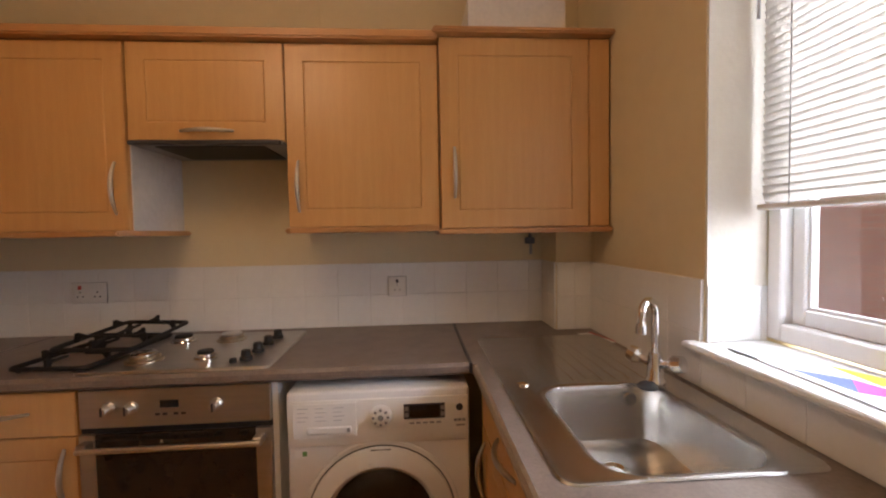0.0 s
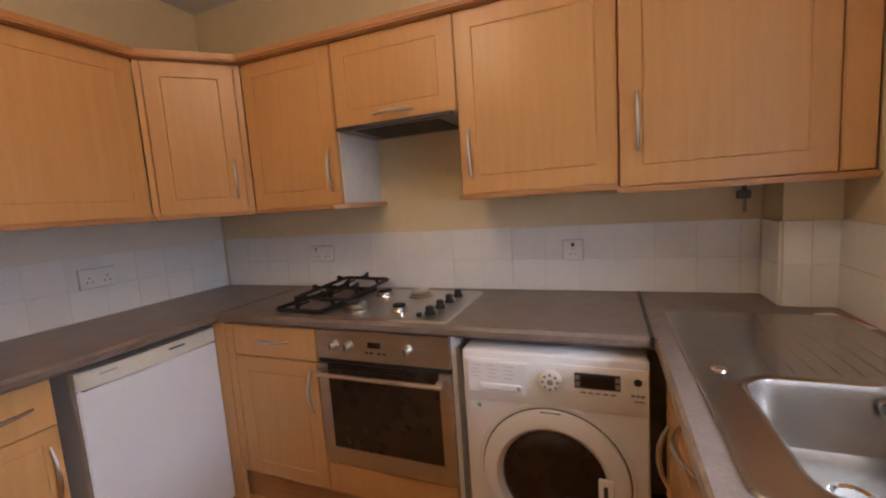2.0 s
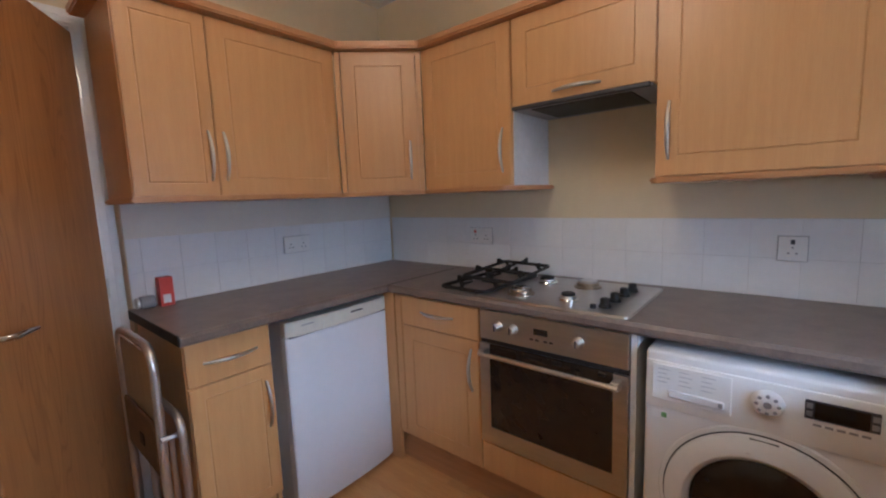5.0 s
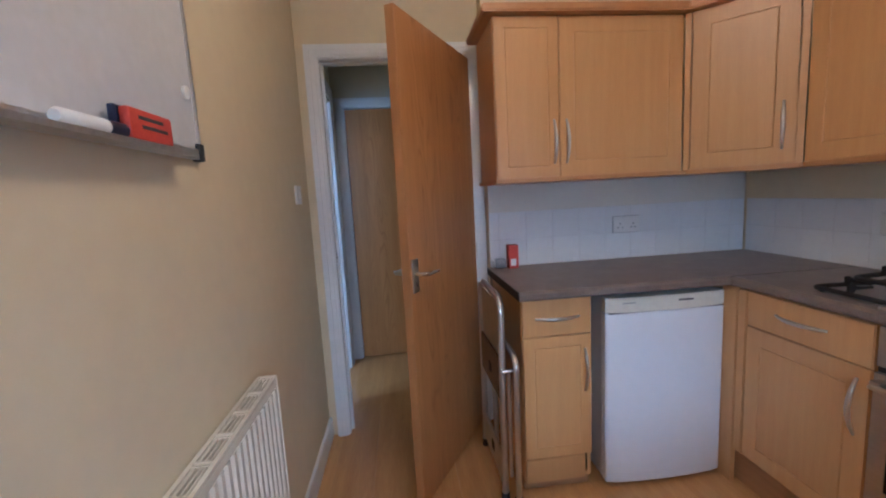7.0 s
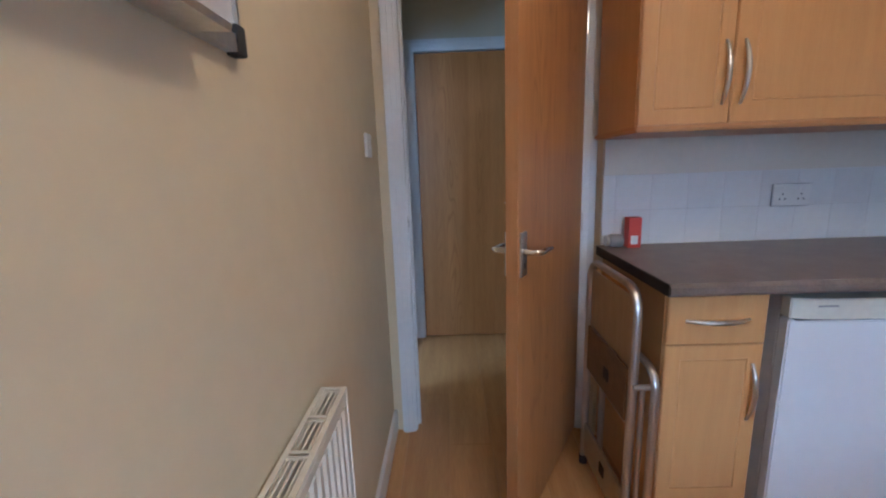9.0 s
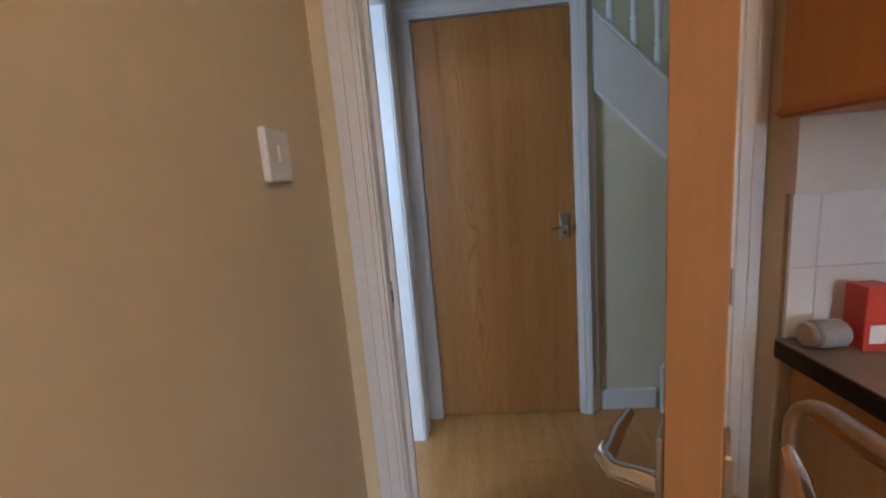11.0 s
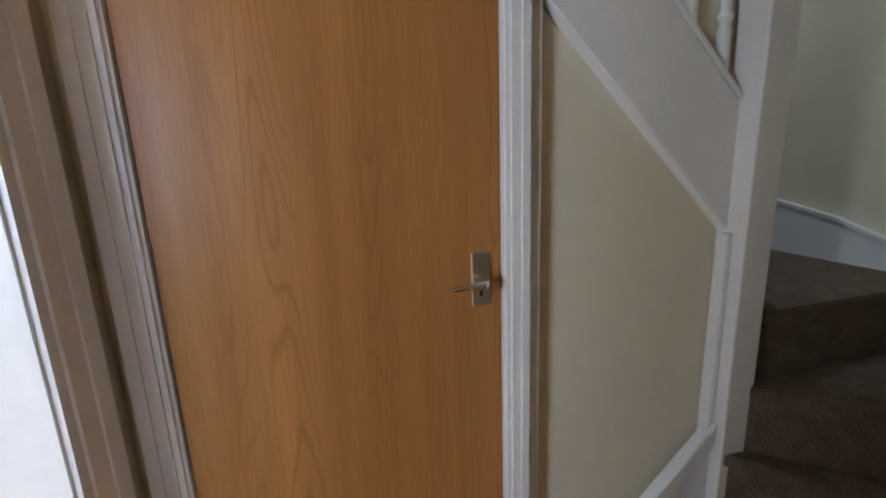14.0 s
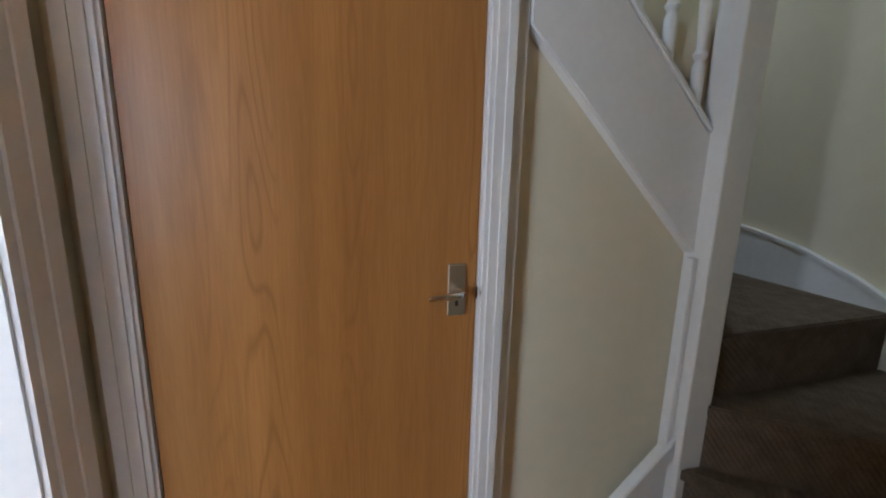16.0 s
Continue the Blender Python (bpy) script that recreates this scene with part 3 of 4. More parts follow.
UF = -0.327     # carcass front of the back wall units
Z0, Z1 = 1.345, 2.01
WG, BG = "beech wall cabinets", "beech base cabinets"
wl = "beech-effect wall cabinet with a routed door and bow handle"
unit("wall_cabinet", pose(0.327, -1.485, Z0, 0, 0, 90), 0.281, Z1 - Z0, 0.33, [("door", 0, 0, 0.281, Z1 - Z0, 0.255, 0.15, True, False)], "narrow " + wl, "cabinet", group=WG)
unit("wall_cabinet", pose(0.327, -1.204, Z0, 0, 0, 90), 0.566, Z1 - Z0, 0.33, [("door", 0, 0, 0.566, Z1 - Z0, 0.03, 0.15, True, False)], "wide " + wl, "cabinet", group=WG)
unit("wall_cabinet", pose(0.333, -0.625, Z0, 0, 0, 45), 0.413, Z1 - Z0, 0.23, [("filler", 0, 0, 0.028, Z1 - Z0, None, 0, True, True), ("door", 0.028, 0, 0.357, Z1 - Z0, 0.345, 0.15, True, False), ("filler", 0.385, 0, 0.028, Z1 - Z0, None, 0, True, True)], "angled corner " + wl, "cabinet", group=WG)
b1 = unit("wall_cabinet", pose(0.637, UF, Z0), 0.493, Z1 - Z0, 0.325, [("door", 0, 0, 0.493, Z1 - Z0, 0.452, 0.15, True, False)], "beech-effect wall cabinet with a white side panel", "cabinet", group=WG)
part("side_panel", B((1.1305, -0.325, Z0, 1.134, -0.002, Z1)), CARC, b1, "white melamine side panel")
unit("hood_cabinet", pose(1.136, UF, 1.66), 0.544, Z1 - 1.66, 0.325, [("flap", 0, 0, 0.544, Z1 - 1.66, 0.272, 0.035, False, False)], "short beech-effect flap cabinet over the cooker hood", "cabinet", group=WG)
b3 = unit("wall_cabinet", pose(1.682, UF, Z0), 0.553, Z1 - Z0, 0.325, [("door", 0, 0, 0.553, Z1 - Z0, 0.04, 0.15, True, False)], "beech-effect wall cabinet above the washing machine", "cabinet", group=WG)
part("side_panel", B((1.6805, -0.325, Z0, 1.6815, -0.002, 1.655)), CARC, b3)
unit("wall_cabinet", pose(2.238, UF - 0.02, Z0 - 0.012), 0.645, 2.03 - Z0 + 0.012, 0.345, [("door", 0, 0, 0.56, 2.03 - Z0 + 0.012, 0.052, 0.205, True, False), ("filler", 0.56, 0, 0.08, 2.03 - Z0 + 0.012, None, 0, True, True)], "deeper beech-effect wall cabinet beside the window wall", "cabinet", group=WG)


def rail(name, pts, inner, z0, z1, label, m=BEECHX):
    """Trim board along a chain of plan points: outer line pts, inner line back to the wall."""
    t = thing(name, (pts[0][0], pts[0][1], z0), label, "trim")
    part("board", prism(pts + inner[::-1], "z", z0, z1, bev=0.006), m, t, smooth=True)
    return t


rail("pelmet", [(0.0, -1.5), (0.375, -1.5), (0.375, -0.635), (0.648, -0.365), (1.10, -0.365), (1.165, -0.30), (1.165, -0.002)], [(0.0, -1.2), (0.0, -0.6), (0.02, -0.3), (0.1, -0.1), (0.3, -0.002), (0.6, -0.002), (0.9, -0.002)], Z0 - 0.02, Z0 - 0.001, "rounded beech shelf edge below the wall cabinets")
rail("pelmet", [(1.665, -0.002), (1.665, -0.34), (1.69, -0.366), (2.236, -0.366)], [(1.68, -0.002), (1.8, -0.002), (2.0, -0.002), (2.236, -0.002)], Z0 - 0.02, Z0 - 0.001, "rounded beech shelf edge below the wall cabinets")
rail("pelmet", [(2.225, -0.03), (2.225, -0.388), (2.4, -0.388), (2.882, -0.388)], [(2.25, -0.03), (2.3, -0.03), (2.4, -0.03), (2.882, -0.03)], Z0 - 0.033, Z0 - 0.0135, "rounded beech shelf edge below the deep cabinet")
rail("cornice", [(0.0, -1.535), (0.39, -1.535), (0.39, -0.65), (0.655, -0.385), (1.4, -0.385), (2.232, -0.385)], [(0.0, -1.45), (0.29, -1.45), (0.29, -0.6), (0.62, -0.29), (1.4, -0.29), (2.232, -0.29)], Z1 + 0.001, Z1 + 0.034, "moulded beech cornice along the cabinet tops")
rail("cornice", [(2.215, -0.06), (2.215, -0.405), (2.5, -0.405), (2.882, -0.405)], [(2.3, -0.06), (2.3, -0.31), (2.5, -0.31), (2.882, -0.31)], 2.031, 2.050, "moulded beech cornice on the deep cabinet")

hood = thing("cooker_hood", (1.41, -0.2, 1.63), "slim dark grey cooker hood under the flap cabinet", "cooker hood")
part("body", B((1.145, -0.35, 1.645, 1.672, -0.03, 1.659), bev=0.003), GREYP, hood)
part("visor", B((1.15, -0.372, 1.643, 1.668, -0.351, 1.658), bev=0.003), DARKP, hood)
part("filter", B((1.22, -0.33, 1.641, 1.6, -0.08, 1.6445)), BLACKE, hood)

# ---- base units ----
unit("base_cabinet", pose(0.527, -1.455, 0.055, 0, 0, 90), 0.292, 0.80, 0.50, [("drawer_front", 0, 0.645, 0.292, 0.155, 0.146, 0.722, False, True), ("door", 0, 0.11, 0.292, 0.535, 0.262, 0.49, True, False), ("base_panel", 0, 0.0, 0.262, 0.11, None, 0, True, True)], "narrow beech base cabinet with a drawer over a door", "cabinet", group=BG)
structure("plinth", B((0.06, -1.452, 0.0, 0.50, -1.165, 0.054)), PLINTH)
bc = unit("base_cabinet", pose(0.605, -0.552, 0.155), 0.492, 0.70, 0.54, [("filler", 0, 0, 0.045, 0.70, None, 0, True, True), ("drawer_front", 0.045, 0.56, 0.447, 0.14, 0.265, 0.635, False, True), ("door", 0.045, 0, 0.447, 0.56, 0.452, 0.43, True, False)], "beech base cabinet with a drawer beside the oven", "cabinet", group=BG)
part("return_panel", B((0.532, -0.574, 0.0, 0.604, -0.553, 0.858)), BEECH, bc)
oh = thing("oven_housing", (1.39, -0.3, 0.155), "beech housing around the built-in oven", "cabinet", BG)
part("side_panel", B((1.098, -0.55, 0.155, 1.104, -0.01, 0.855)), BEECH, oh)
part("side_panel", B((1.678, -0.562, 0.0, 1.696, -0.01, 0.858)), CARC, oh)
part("drawer_panel", front_board(0.572, 0.132, flat=True), BEECH, oh, m=pose(1.102, -0.552, 0.157))
structure("plinth", B((0.55, -0.53, 0.0, 1.678, -0.512, 0.152)), PLINTH)
for y0, w, hx in ((-1.30, 0.69, 0.05), (-1.80, 0.495, 0.05), (-2.30, 0.495, 0.05)):
    unit("base_cabinet", pose(2.358, y0 + w, 0.155, 0, 0, -90), w, 0.70, 0.50, [("drawer_front", 0, 0.56, w, 0.14, w / 2, 0.635, False, True), ("door", 0, 0, w, 0.56, hx, 0.43, True, False)], "beech sink base cabinet with bow handles", "cabinet", group=BG, lid=False)
structure("plinth", B((2.40, -2.07, 0, 2.418, -0.60, 0.15)), PLINTH)

top1 = thing("worktop", (0.3, -0.75, 0.86), "grey-brown speckled worktop over the fridge with a black cut end", "worktop")
part("slab", prism([(0.0, 0.862), (0.576, 0.862), (0.586, 0.872), (0.586, 0.89), (0.576, 0.9), (0.0, 0.9)], "y", -1.472, -0.002), WORKTOP, top1)
part("end_strip", B((0.002, -1.4745, 0.863, 0.575, -1.4722, 0.898)), BLACKE, top1, "black cut end of the worktop")
top2 = thing("worktop", (1.4, -0.3, 0.86), "grey-brown speckled worktop carrying the hob", "worktop")
part("slab", prism([(-0.002, 0.862), (-0.578, 0.862), (-0.588, 0.872), (-0.588, 0.89), (-0.578, 0.9), (-0.002, 0.9)], "x", 0.588, 2.303), WORKTOP, top2)
part("joint_strip", B((2.304, -0.592, 0.866, 2.314, -0.002, 0.903), bev=0.001), DARKP, top2, "dark metal joint strip")
part("joint_line", B((0.5865, -0.587, 0.8995, 0.589, -0.01, 0.9008)), DARKP, top2)
top3 = thing("worktop", (2.6, -1.2, 0.86), "grey-brown speckled worktop holding the steel sink", "worktop")
for bx_ in ((2.3255, -0.80, 0.862, XR, -0.002, 0.9), (2.315, -0.60, 0.862, 2.3255, -0.002, 0.9), (2.325, -1.235, 0.862, 2.45, -0.80, 0.9), (2.80, -1.235, 0.862, XR, -0.80, 0.9), (2.325, YN + 0.002, 0.862, XR, -1.235, 0.9)):
    part("slab", B(bx_), WORKTOP, top3)
# front edge in a paler tone than the slab
part("front_edge", prism([(2.3255, 0.862), (2.318, 0.866), (2.315, 0.881), (2.318, 0.896), (2.3255, 0.9)], "y", YN + 0.002, -0.60), EDGEM, top3, "pale front edge")

# ---- oven ----
ov = thing("oven", (1.39, -0.4, 0.295), "built-in stainless steel oven with a dark glass door", "oven")
ox0, ox1, oy = 1.106, 1.676, -0.574
part("body", B((ox0 + 0.01, -0.555, 0.30, ox1 - 0.01, -0.05, 0.85)), GREYP, ov)
pan = part("control_panel", B((ox0, oy, 0.738, ox1, -0.556, 0.857), bev=0.002), STEEL, ov, "brushed steel control panel")
for x in (1.195, 1.262, 1.515):
    k = part("knob", lathe([(0.019, 0.0), (0.019, -0.008), (0.015, -0.012), (0.0135, -0.03), (0.011, -0.033)], (x, oy, 0.80), 20, "y"), SATIN, pan, "round satin control knob", smooth=True)
    part("pointer", B((x - 0.0025, oy - 0.036, 0.788, x + 0.0025, oy - 0.031, 0.814)), DARKP, k)
part("clock_display", B((1.345, oy - 0.002, 0.795, 1.40, oy - 0.0002, 0.818)), BLACKG, pan, "small dark clock display")
for x in (1.33, 1.352, 1.385, 1.407):
    part("button", B((x, oy - 0.0025, 0.772, x + 0.014, oy - 0.0002, 0.779)), DARKP, pan)
od = part("oven_door", prism([(ox0, 0.297), (ox1, 0.297), (ox1, 0.718), (ox1 - 0.046, 0.718), (ox1 - 0.046, 0.368), (ox0 + 0.046, 0.368), (ox0 + 0.046, 0.718), (ox0, 0.718)], "y", oy - 0.004, -0.556), STEEL, ov, "steel oven door frame")
part("glass", B((ox0 + 0.0465, oy - 0.003, 0.3685, ox1 - 0.0465, -0.566, 0.718)), OVENG, od, "dark brown oven glass")
part("vent_gap", B((ox0, -0.566, 0.719, ox1, -0.556, 0.7375)), BLACKE, ov)
part("rack", tube([(1.2, oy + 0.004, 0.5), (1.6, oy + 0.004, 0.5)], 0.002, 6), SATIN, od)
hb = part("handle", tube([(ox0 + 0.02, oy - 0.042, 0.688), (ox1 - 0.02, oy - 0.042, 0.688)], 0.0085, 12), SATIN, od, "straight steel bar handle", smooth=True)
for x in (ox0 + 0.03, ox1 - 0.03):
    part("bracket", B((x - 0.014, oy - 0.042, 0.679, x + 0.014, oy - 0.0045, 0.705), bev=0.003), STEEL, hb)

# ---- hob ----
hob = thing("gas_hob", (1.39, -0.32, 0.9), "stainless steel gas hob with bare burners", "hob")
part("plate", loft([[(x, y, 0.9005) for x, y in rrect(1.375, -0.325, 0.59, 0.48, 0.02)], [(x, y, 0.908) for x, y in rrect(1.375, -0.325, 0.585, 0.475, 0.02)], [(x, y, 0.909) for x, y in rrect(1.375, -0.325, 0.56, 0.45, 0.018)], [(x, y, 0.904) for x, y in rrect(1.375, -0.325, 0.53, 0.42, 0.015)]], close=True), STEEL, hob, "pressed steel hob plate", smooth=True)
for x, y, r in ((1.22, -0.20, 0.036), (1.22, -0.44, 0.045), (1.40, -0.19, 0.045), (1.42, -0.44, 0.03)):
    bn = part("burner", lathe([(r * 1.25, 0.0), (r * 1.25, 0.006), (r, 0.009), (r, 0.02), (r * 0.9, 0.022)], (x, y, 0.904), 24), CHROME if r < 0.04 else BRASS, hob, "worn metal burner crown", smooth=True)
    part("cap", lathe([(r * 0.86, 0), (r * 0.86, 0.006), (r * 0.7, 0.009)], (x, y, 0.926), 24), CHROME if r > 0.04 else IRON, bn, smooth=True)
for k in range(4):
    y = -0.47 + k * 0.095
    part("knob", lathe([(0.021, 0), (0.021, 0.008), (0.016, 0.012), (0.015, 0.03), (0.012, 0.033)], (1.565 + 0.004 * k, y, 0.905), 18), BLACKE, hob, "black plastic gas knob", smooth=True)
part("ignition_button", lathe([(0.011, 0), (0.011, 0.012), (0.009, 0.014)], (1.535, -0.50, 0.905), 14), BLACKE, hob, smooth=True)


def pan_support(m, label):
    g = thing("pan_support", m.translation, label, "pan support", "loose pan supports")
    loop = [(x, y, 0.014) for x, y in rrect(0, 0, 0.235, 0.43, 0.016, 4)]
    part("rim", tube(loop + loop[:2], 0.0062, 8, 1.3), IRON, g, smooth=True, m=m)
    for y in (-0.107, 0.107):
        for dx, dy in ((1, 0), (-1, 0), (0, 1), (0, -1)):
            # each finger is an upright fin with a raised outer shoulder
            out, inn = 0.112, 0.032
            fin = prism([(inn, 0.030), (inn, 0.037), (out * 0.72, 0.038), (out * 0.93, 0.046), (out, 0.043), (out, 0.012), (out * 0.9, 0.012), (out * 0.8, 0.029)], "y", -0.0042, 0.0042)
            turn = math.degrees(math.atan2(dy, dx))
            part("finger", fin, IRON, g, m=m @ pose(0, y, 0, 0, 0, turn))
    part("crossbar", tube([(-0.115, 0, 0.014), (0.115, 0, 0.014)], 0.0055, 8), IRON, g, m=m)
    for x in (-0.1, 0.1):
        for y in (-0.2, 0.2):
            part("foot", B((x - 0.006, y - 0.006, 0.0, x + 0.006, y + 0.006, 0.012)), IRON, g, m=m)


pan_support(pose(0.995, -0.315, 0.901, 0, 0, -3), "black enamelled pan support lying on the worktop beside the hob")
pan_support(pose(1.06, -0.27, 0.944, 0, 3, 6), "black enamelled pan support stacked on another one")

# ---- washing machine ----
wm = thing("washing_machine", (2.02, -0.3, 0), "white front-loading washing machine with a dark porthole", "washing machine")
wx0, wx1, wy = 1.732, 2.300, -0.602
part("cabinet", B((wx0, wy, 0.012, wx1, -0.04, 0.832), bev=0.010, seg=3), ENAMEL, wm, smooth=True)
for x in (wx0 + 0.06, wx1 - 0.06):
    for y in (wy + 0.08, -0.12):
        part("foot", lathe([(0.02, 0), (0.02, 0.013)], (x, y, 0), 12), RUBBER, wm)
fas = part("fascia", B((wx0 + 0.004, wy - 0.006, 0.664, wx1 - 0.004, wy + 0.004, 0.806), bev=0.004, seg=2), PLASTIC, wm, "white control fascia", smooth=True)
fy = wy - 0.0062
dr = part("detergent_drawer", B((wx0 + 0.02, fy - 0.004, 0.69, wx0 + 0.215, fy, 0.80), bev=0.002), PLASTIC, fas, "white detergent drawer front")
part("drawer_grip", B((wx0 + 0.065, fy - 0.012, 0.706, wx0 + 0.2, fy - 0.004, 0.728), bev=0.003), ENAMEL, dr, smooth=True)
part("grip_end", B((wx0 + 0.186, fy - 0.0126, 0.711, wx0 + 0.196, fy - 0.012, 0.724)), GREYP, dr)
for i in range(3):
    for j in range(4):
        part("print", B((wx0 + 0.035 + i * 0.055, fy - 0.0046, 0.745 + j * 0.013, wx0 + 0.06 + i * 0.055 + 0.008 * ((i + j) % 2), fy - 0.004, 0.747 + j * 0.013)), PALEP, dr)
dial = part("programme_dial", lathe([(0.035, 0), (0.035, -0.004), (0.029, -0.014), (0.025, -0.016)], (2.022, fy, 0.752), 28, "y"), PLASTIC, fas, "round programme dial", smooth=True)
part("dial_centre", lathe([(0.009, -0.016), (0.009, -0.018)], (2.022, fy, 0.752), 14, "y"), GREYP, dial)
for k in range(8):
    a = 2 * math.pi * k / 8
    part("mark", lathe([(0.0055, -0.0145), (0.0045, -0.0165)], (2.022 + 0.0225 * math.cos(a), fy, 0.752 + 0.0225 * math.sin(a)), 8, "y"), GREYP, dial)
dsp = part("display", B((2.093, fy - 0.003, 0.738, 2.222, fy, 0.786), bev=0.001), DARKP, fas, "dark display window")
part("screen", B((2.111, fy - 0.0036, 0.742, 2.205, fy - 0.003, 0.782)), BLACKG, dsp)
for z in (0.745, 0.765):
    for x in (2.0955, 2.2085):
        part("button", B((x, fy - 0.0042, z, x + 0.012, fy - 0.003, z + 0.013)), GREYP, dsp)
for k in range(5):
    part("print", B((2.11 + k * 0.021, fy - 0.0006, 0.721, 2.125 + k * 0.021, fy, 0.727)), GREYP, fas)
part("button", lathe([(0.011, 0), (0.011, -0.003), (0.009, -0.004)], (2.268, fy, 0.77), 16, "y"), DARKP, fas, "dark start button")
for k in range(3):
    part("print", B((2.25 + k * 0.013, fy - 0.0006, 0.724, 2.26 + k * 0.013, fy, 0.732)), GREYP, fas)
part("print", B((2.257, fy - 0.0006, 0.709, 2.285, fy, 0.714)), GREYP, fas)
st = part("energy_sticker", B((wx0 + 0.022, wy - 0.0012, 0.628, wx0 + 0.062, wy - 0.0004, 0.652)), PAPER, wm, "green and white sticker")
part("sticker_mark", B((wx0 + 0.046, wy - 0.0018, 0.633, wx0 + 0.060, wy - 0.0012, 0.648)), GREENP, st)
wc = (2.02, wy, 0.43)
part("door_recess", lathe([(0.245, -0.0005), (0.242, -0.006), (0.225, -0.008)], wc, 48, "y"), ENAMEL, wm, "white moulded door surround", smooth=True)
part("seal_gap", lathe([(0.2315, -0.0075), (0.2315, -0.0095), (0.2285, -0.0095)], wc, 48, "y"), DARKP, wm, smooth=True)
drr = part("porthole_ring", lathe([(0.228, -0.008), (0.226, -0.022), (0.205, -0.036), (0.178, -0.038), (0.165, -0.028), (0.16, -0.016)], wc, 48, "y"), ENAMEL, wm, "white porthole door ring", smooth=True)
part("porthole_glass", lathe([(0.163, -0.018), (0.15, -0.030), (0.11, -0.038), (0.05, -0.042), (0.001, -0.043)], wc, 40, "y"), OVENG, drr, "dark smoked porthole glass", smooth=True)
part("door_handle", B((2.155, wy - 0.048, 0.375, 2.20, wy - 0.034, 0.475), bev=0.006, seg=2), ENAMEL, drr, smooth=True)
part("handle_slot", B((2.17, wy - 0.0488, 0.39, 2.182, wy - 0.048, 0.455)), DARKP, drr)
part("badge", B((1.985, wy - 0.0372, 0.610, 2.045, wy - 0.0366, 0.617)), GREYP, drr)
part("door_release", B((1.99, wy - 0.0245, 0.648, 2.05, wy - 0.012, 0.654)), DARKP, drr)

# ---- fridge ----
fr = thing("fridge", (0.3, -0.84, 0), "white undercounter fridge with a gently bowed door", "fridge")
part("cabinet", B((0.03, -1.10, 0.02, 0.505, -0.578, 0.835), bev=0.004), FRIDGEM, fr)
fp = [(0.508, -1.103), (0.545, -1.103), (0.558, -1.06), (0.566, -0.95), (0.568, -0.84), (0.566, -0.73), (0.558, -0.62), (0.545, -0.577), (0.508, -0.577)]
part("door", prism(fp, "z", 0.02, 0.772, bev=0.004), FRIDGEM, fr, "white bowed fridge door", smooth=True)
cap = part("top_strip", prism(fp, "z", 0.776, 0.838, bev=0.003), CREAMP, fr, "aged white plastic strip along the top", smooth=True)
part("grip_shadow", B((0.52, -1.09, 0.7725, 0.556, -0.59, 0.7755)), DARKP, fr)
part("badge", B((0.5665, -0.80, 0.812, 0.5695, -0.735, 0.819)), DARKP, cap)
part("print", B((0.5625, -1.04, 0.815, 0.565, -0.985, 0.819)), GREYP, cap)
part("gasket", B((0.5052, -1.098, 0.03, 0.5078, -0.582, 0.82)), GREYP, fr)
for y in (-1.06, -0.62):
    part("foot", lathe([(0.018, 0), (0.018, 0.021)], (0.46, y, 0), 10), RUBBER, fr)

# ---- sink and tap ----
sk = thing("sink", (2.6, -0.77, 0.9), "stainless steel inset sink with a drainer", "sink")
bw = (2.618, -1.022, 0.315, 0.395, 0.07)


def bowl_loop(grow, z, r=None):
    return [(x, y, z) for x, y in rrect(bw[0], bw[1], bw[2] + grow, bw[3] + grow, (r or bw[4]) + grow / 2, 8)]


rim = [(x, y) for x, y in rrect(2.612, -0.77, 0.485, 0.945, 0.03, 8)]
part("basin", loft([[(x, y, 0.9008) for x, y in rim], [(2.612 + (x - 2.612) * .985, -0.77 + (y + 0.77) * .992, 0.9045) for x, y in rim], [(2.612 + (x - 2.612) * .955, -0.77 + (y + 0.77) * .978, 0.9025) for x, y in rim], bowl_loop(0.05, 0.9025), bowl_loop(0.03, 0.905), bowl_loop(0.008, 0.901), bowl_loop(0.0, 0.890), bowl_loop(-0.012, 0.80), bowl_loop(-0.03, 0.762), bowl_loop(-0.07, 0.748), bowl_loop(-0.15, 0.744)], close=True), SINKM, sk, "brushed steel basin and rim", smooth=True)
for k in range(9):
    x = 2.45 + k * 0.040
    part("drainer_ridge", tube([(x, -0.36, 0.8995), (x, -0.39, 0.9003), (x, -0.76, 0.9003), (x, -0.79, 0.8995)], 0.003, 8), SINKM, sk, smooth=True)
wst = part("waste", lathe([(0.036, 0.0), (0.036, 0.004), (0.030, 0.003), (0.020, -0.004)], (2.60, -0.955, 0.7445), 24), CHROME, sk, "chrome basket waste", smooth=True)
part("tap_hole_cover", lathe([(0.017, 0), (0.017, 0.003), (0.012, 0.006), (0.003, 0.007)], (2.425, -0.79, 0.9027), 18), CHROME, sk, "round chrome hole cover", smooth=True)
for k in range(6):
    a = math.pi * k / 3
    part("waste_hole", lathe([(0.004, 0), (0.004, 0.0012)], (2.60 + 0.016 * math.cos(a), -0.955 + 0.016 * math.sin(a), 0.7405), 8), DARKP, wst)
part("overflow", lathe([(0.018, 0), (0.017, -0.004), (0.012, -0.004)], (2.70, -0.838, 0.868), 16, "y"), CHROME, sk, smooth=True)
part("plug", lathe([(0.024, 0), (0.026, 0.006), (0.018, 0.014), (0.006, 0.018)], (2.735, -0.862, 0.9048), 18), RUBBER, sk, "black rubber plug", smooth=True)
tp = thing("mixer_tap", (2.775, -0.83, 0.904), "chrome swan-neck mixer tap with two knobs", "tap")
tx, ty = 2.775, -0.83
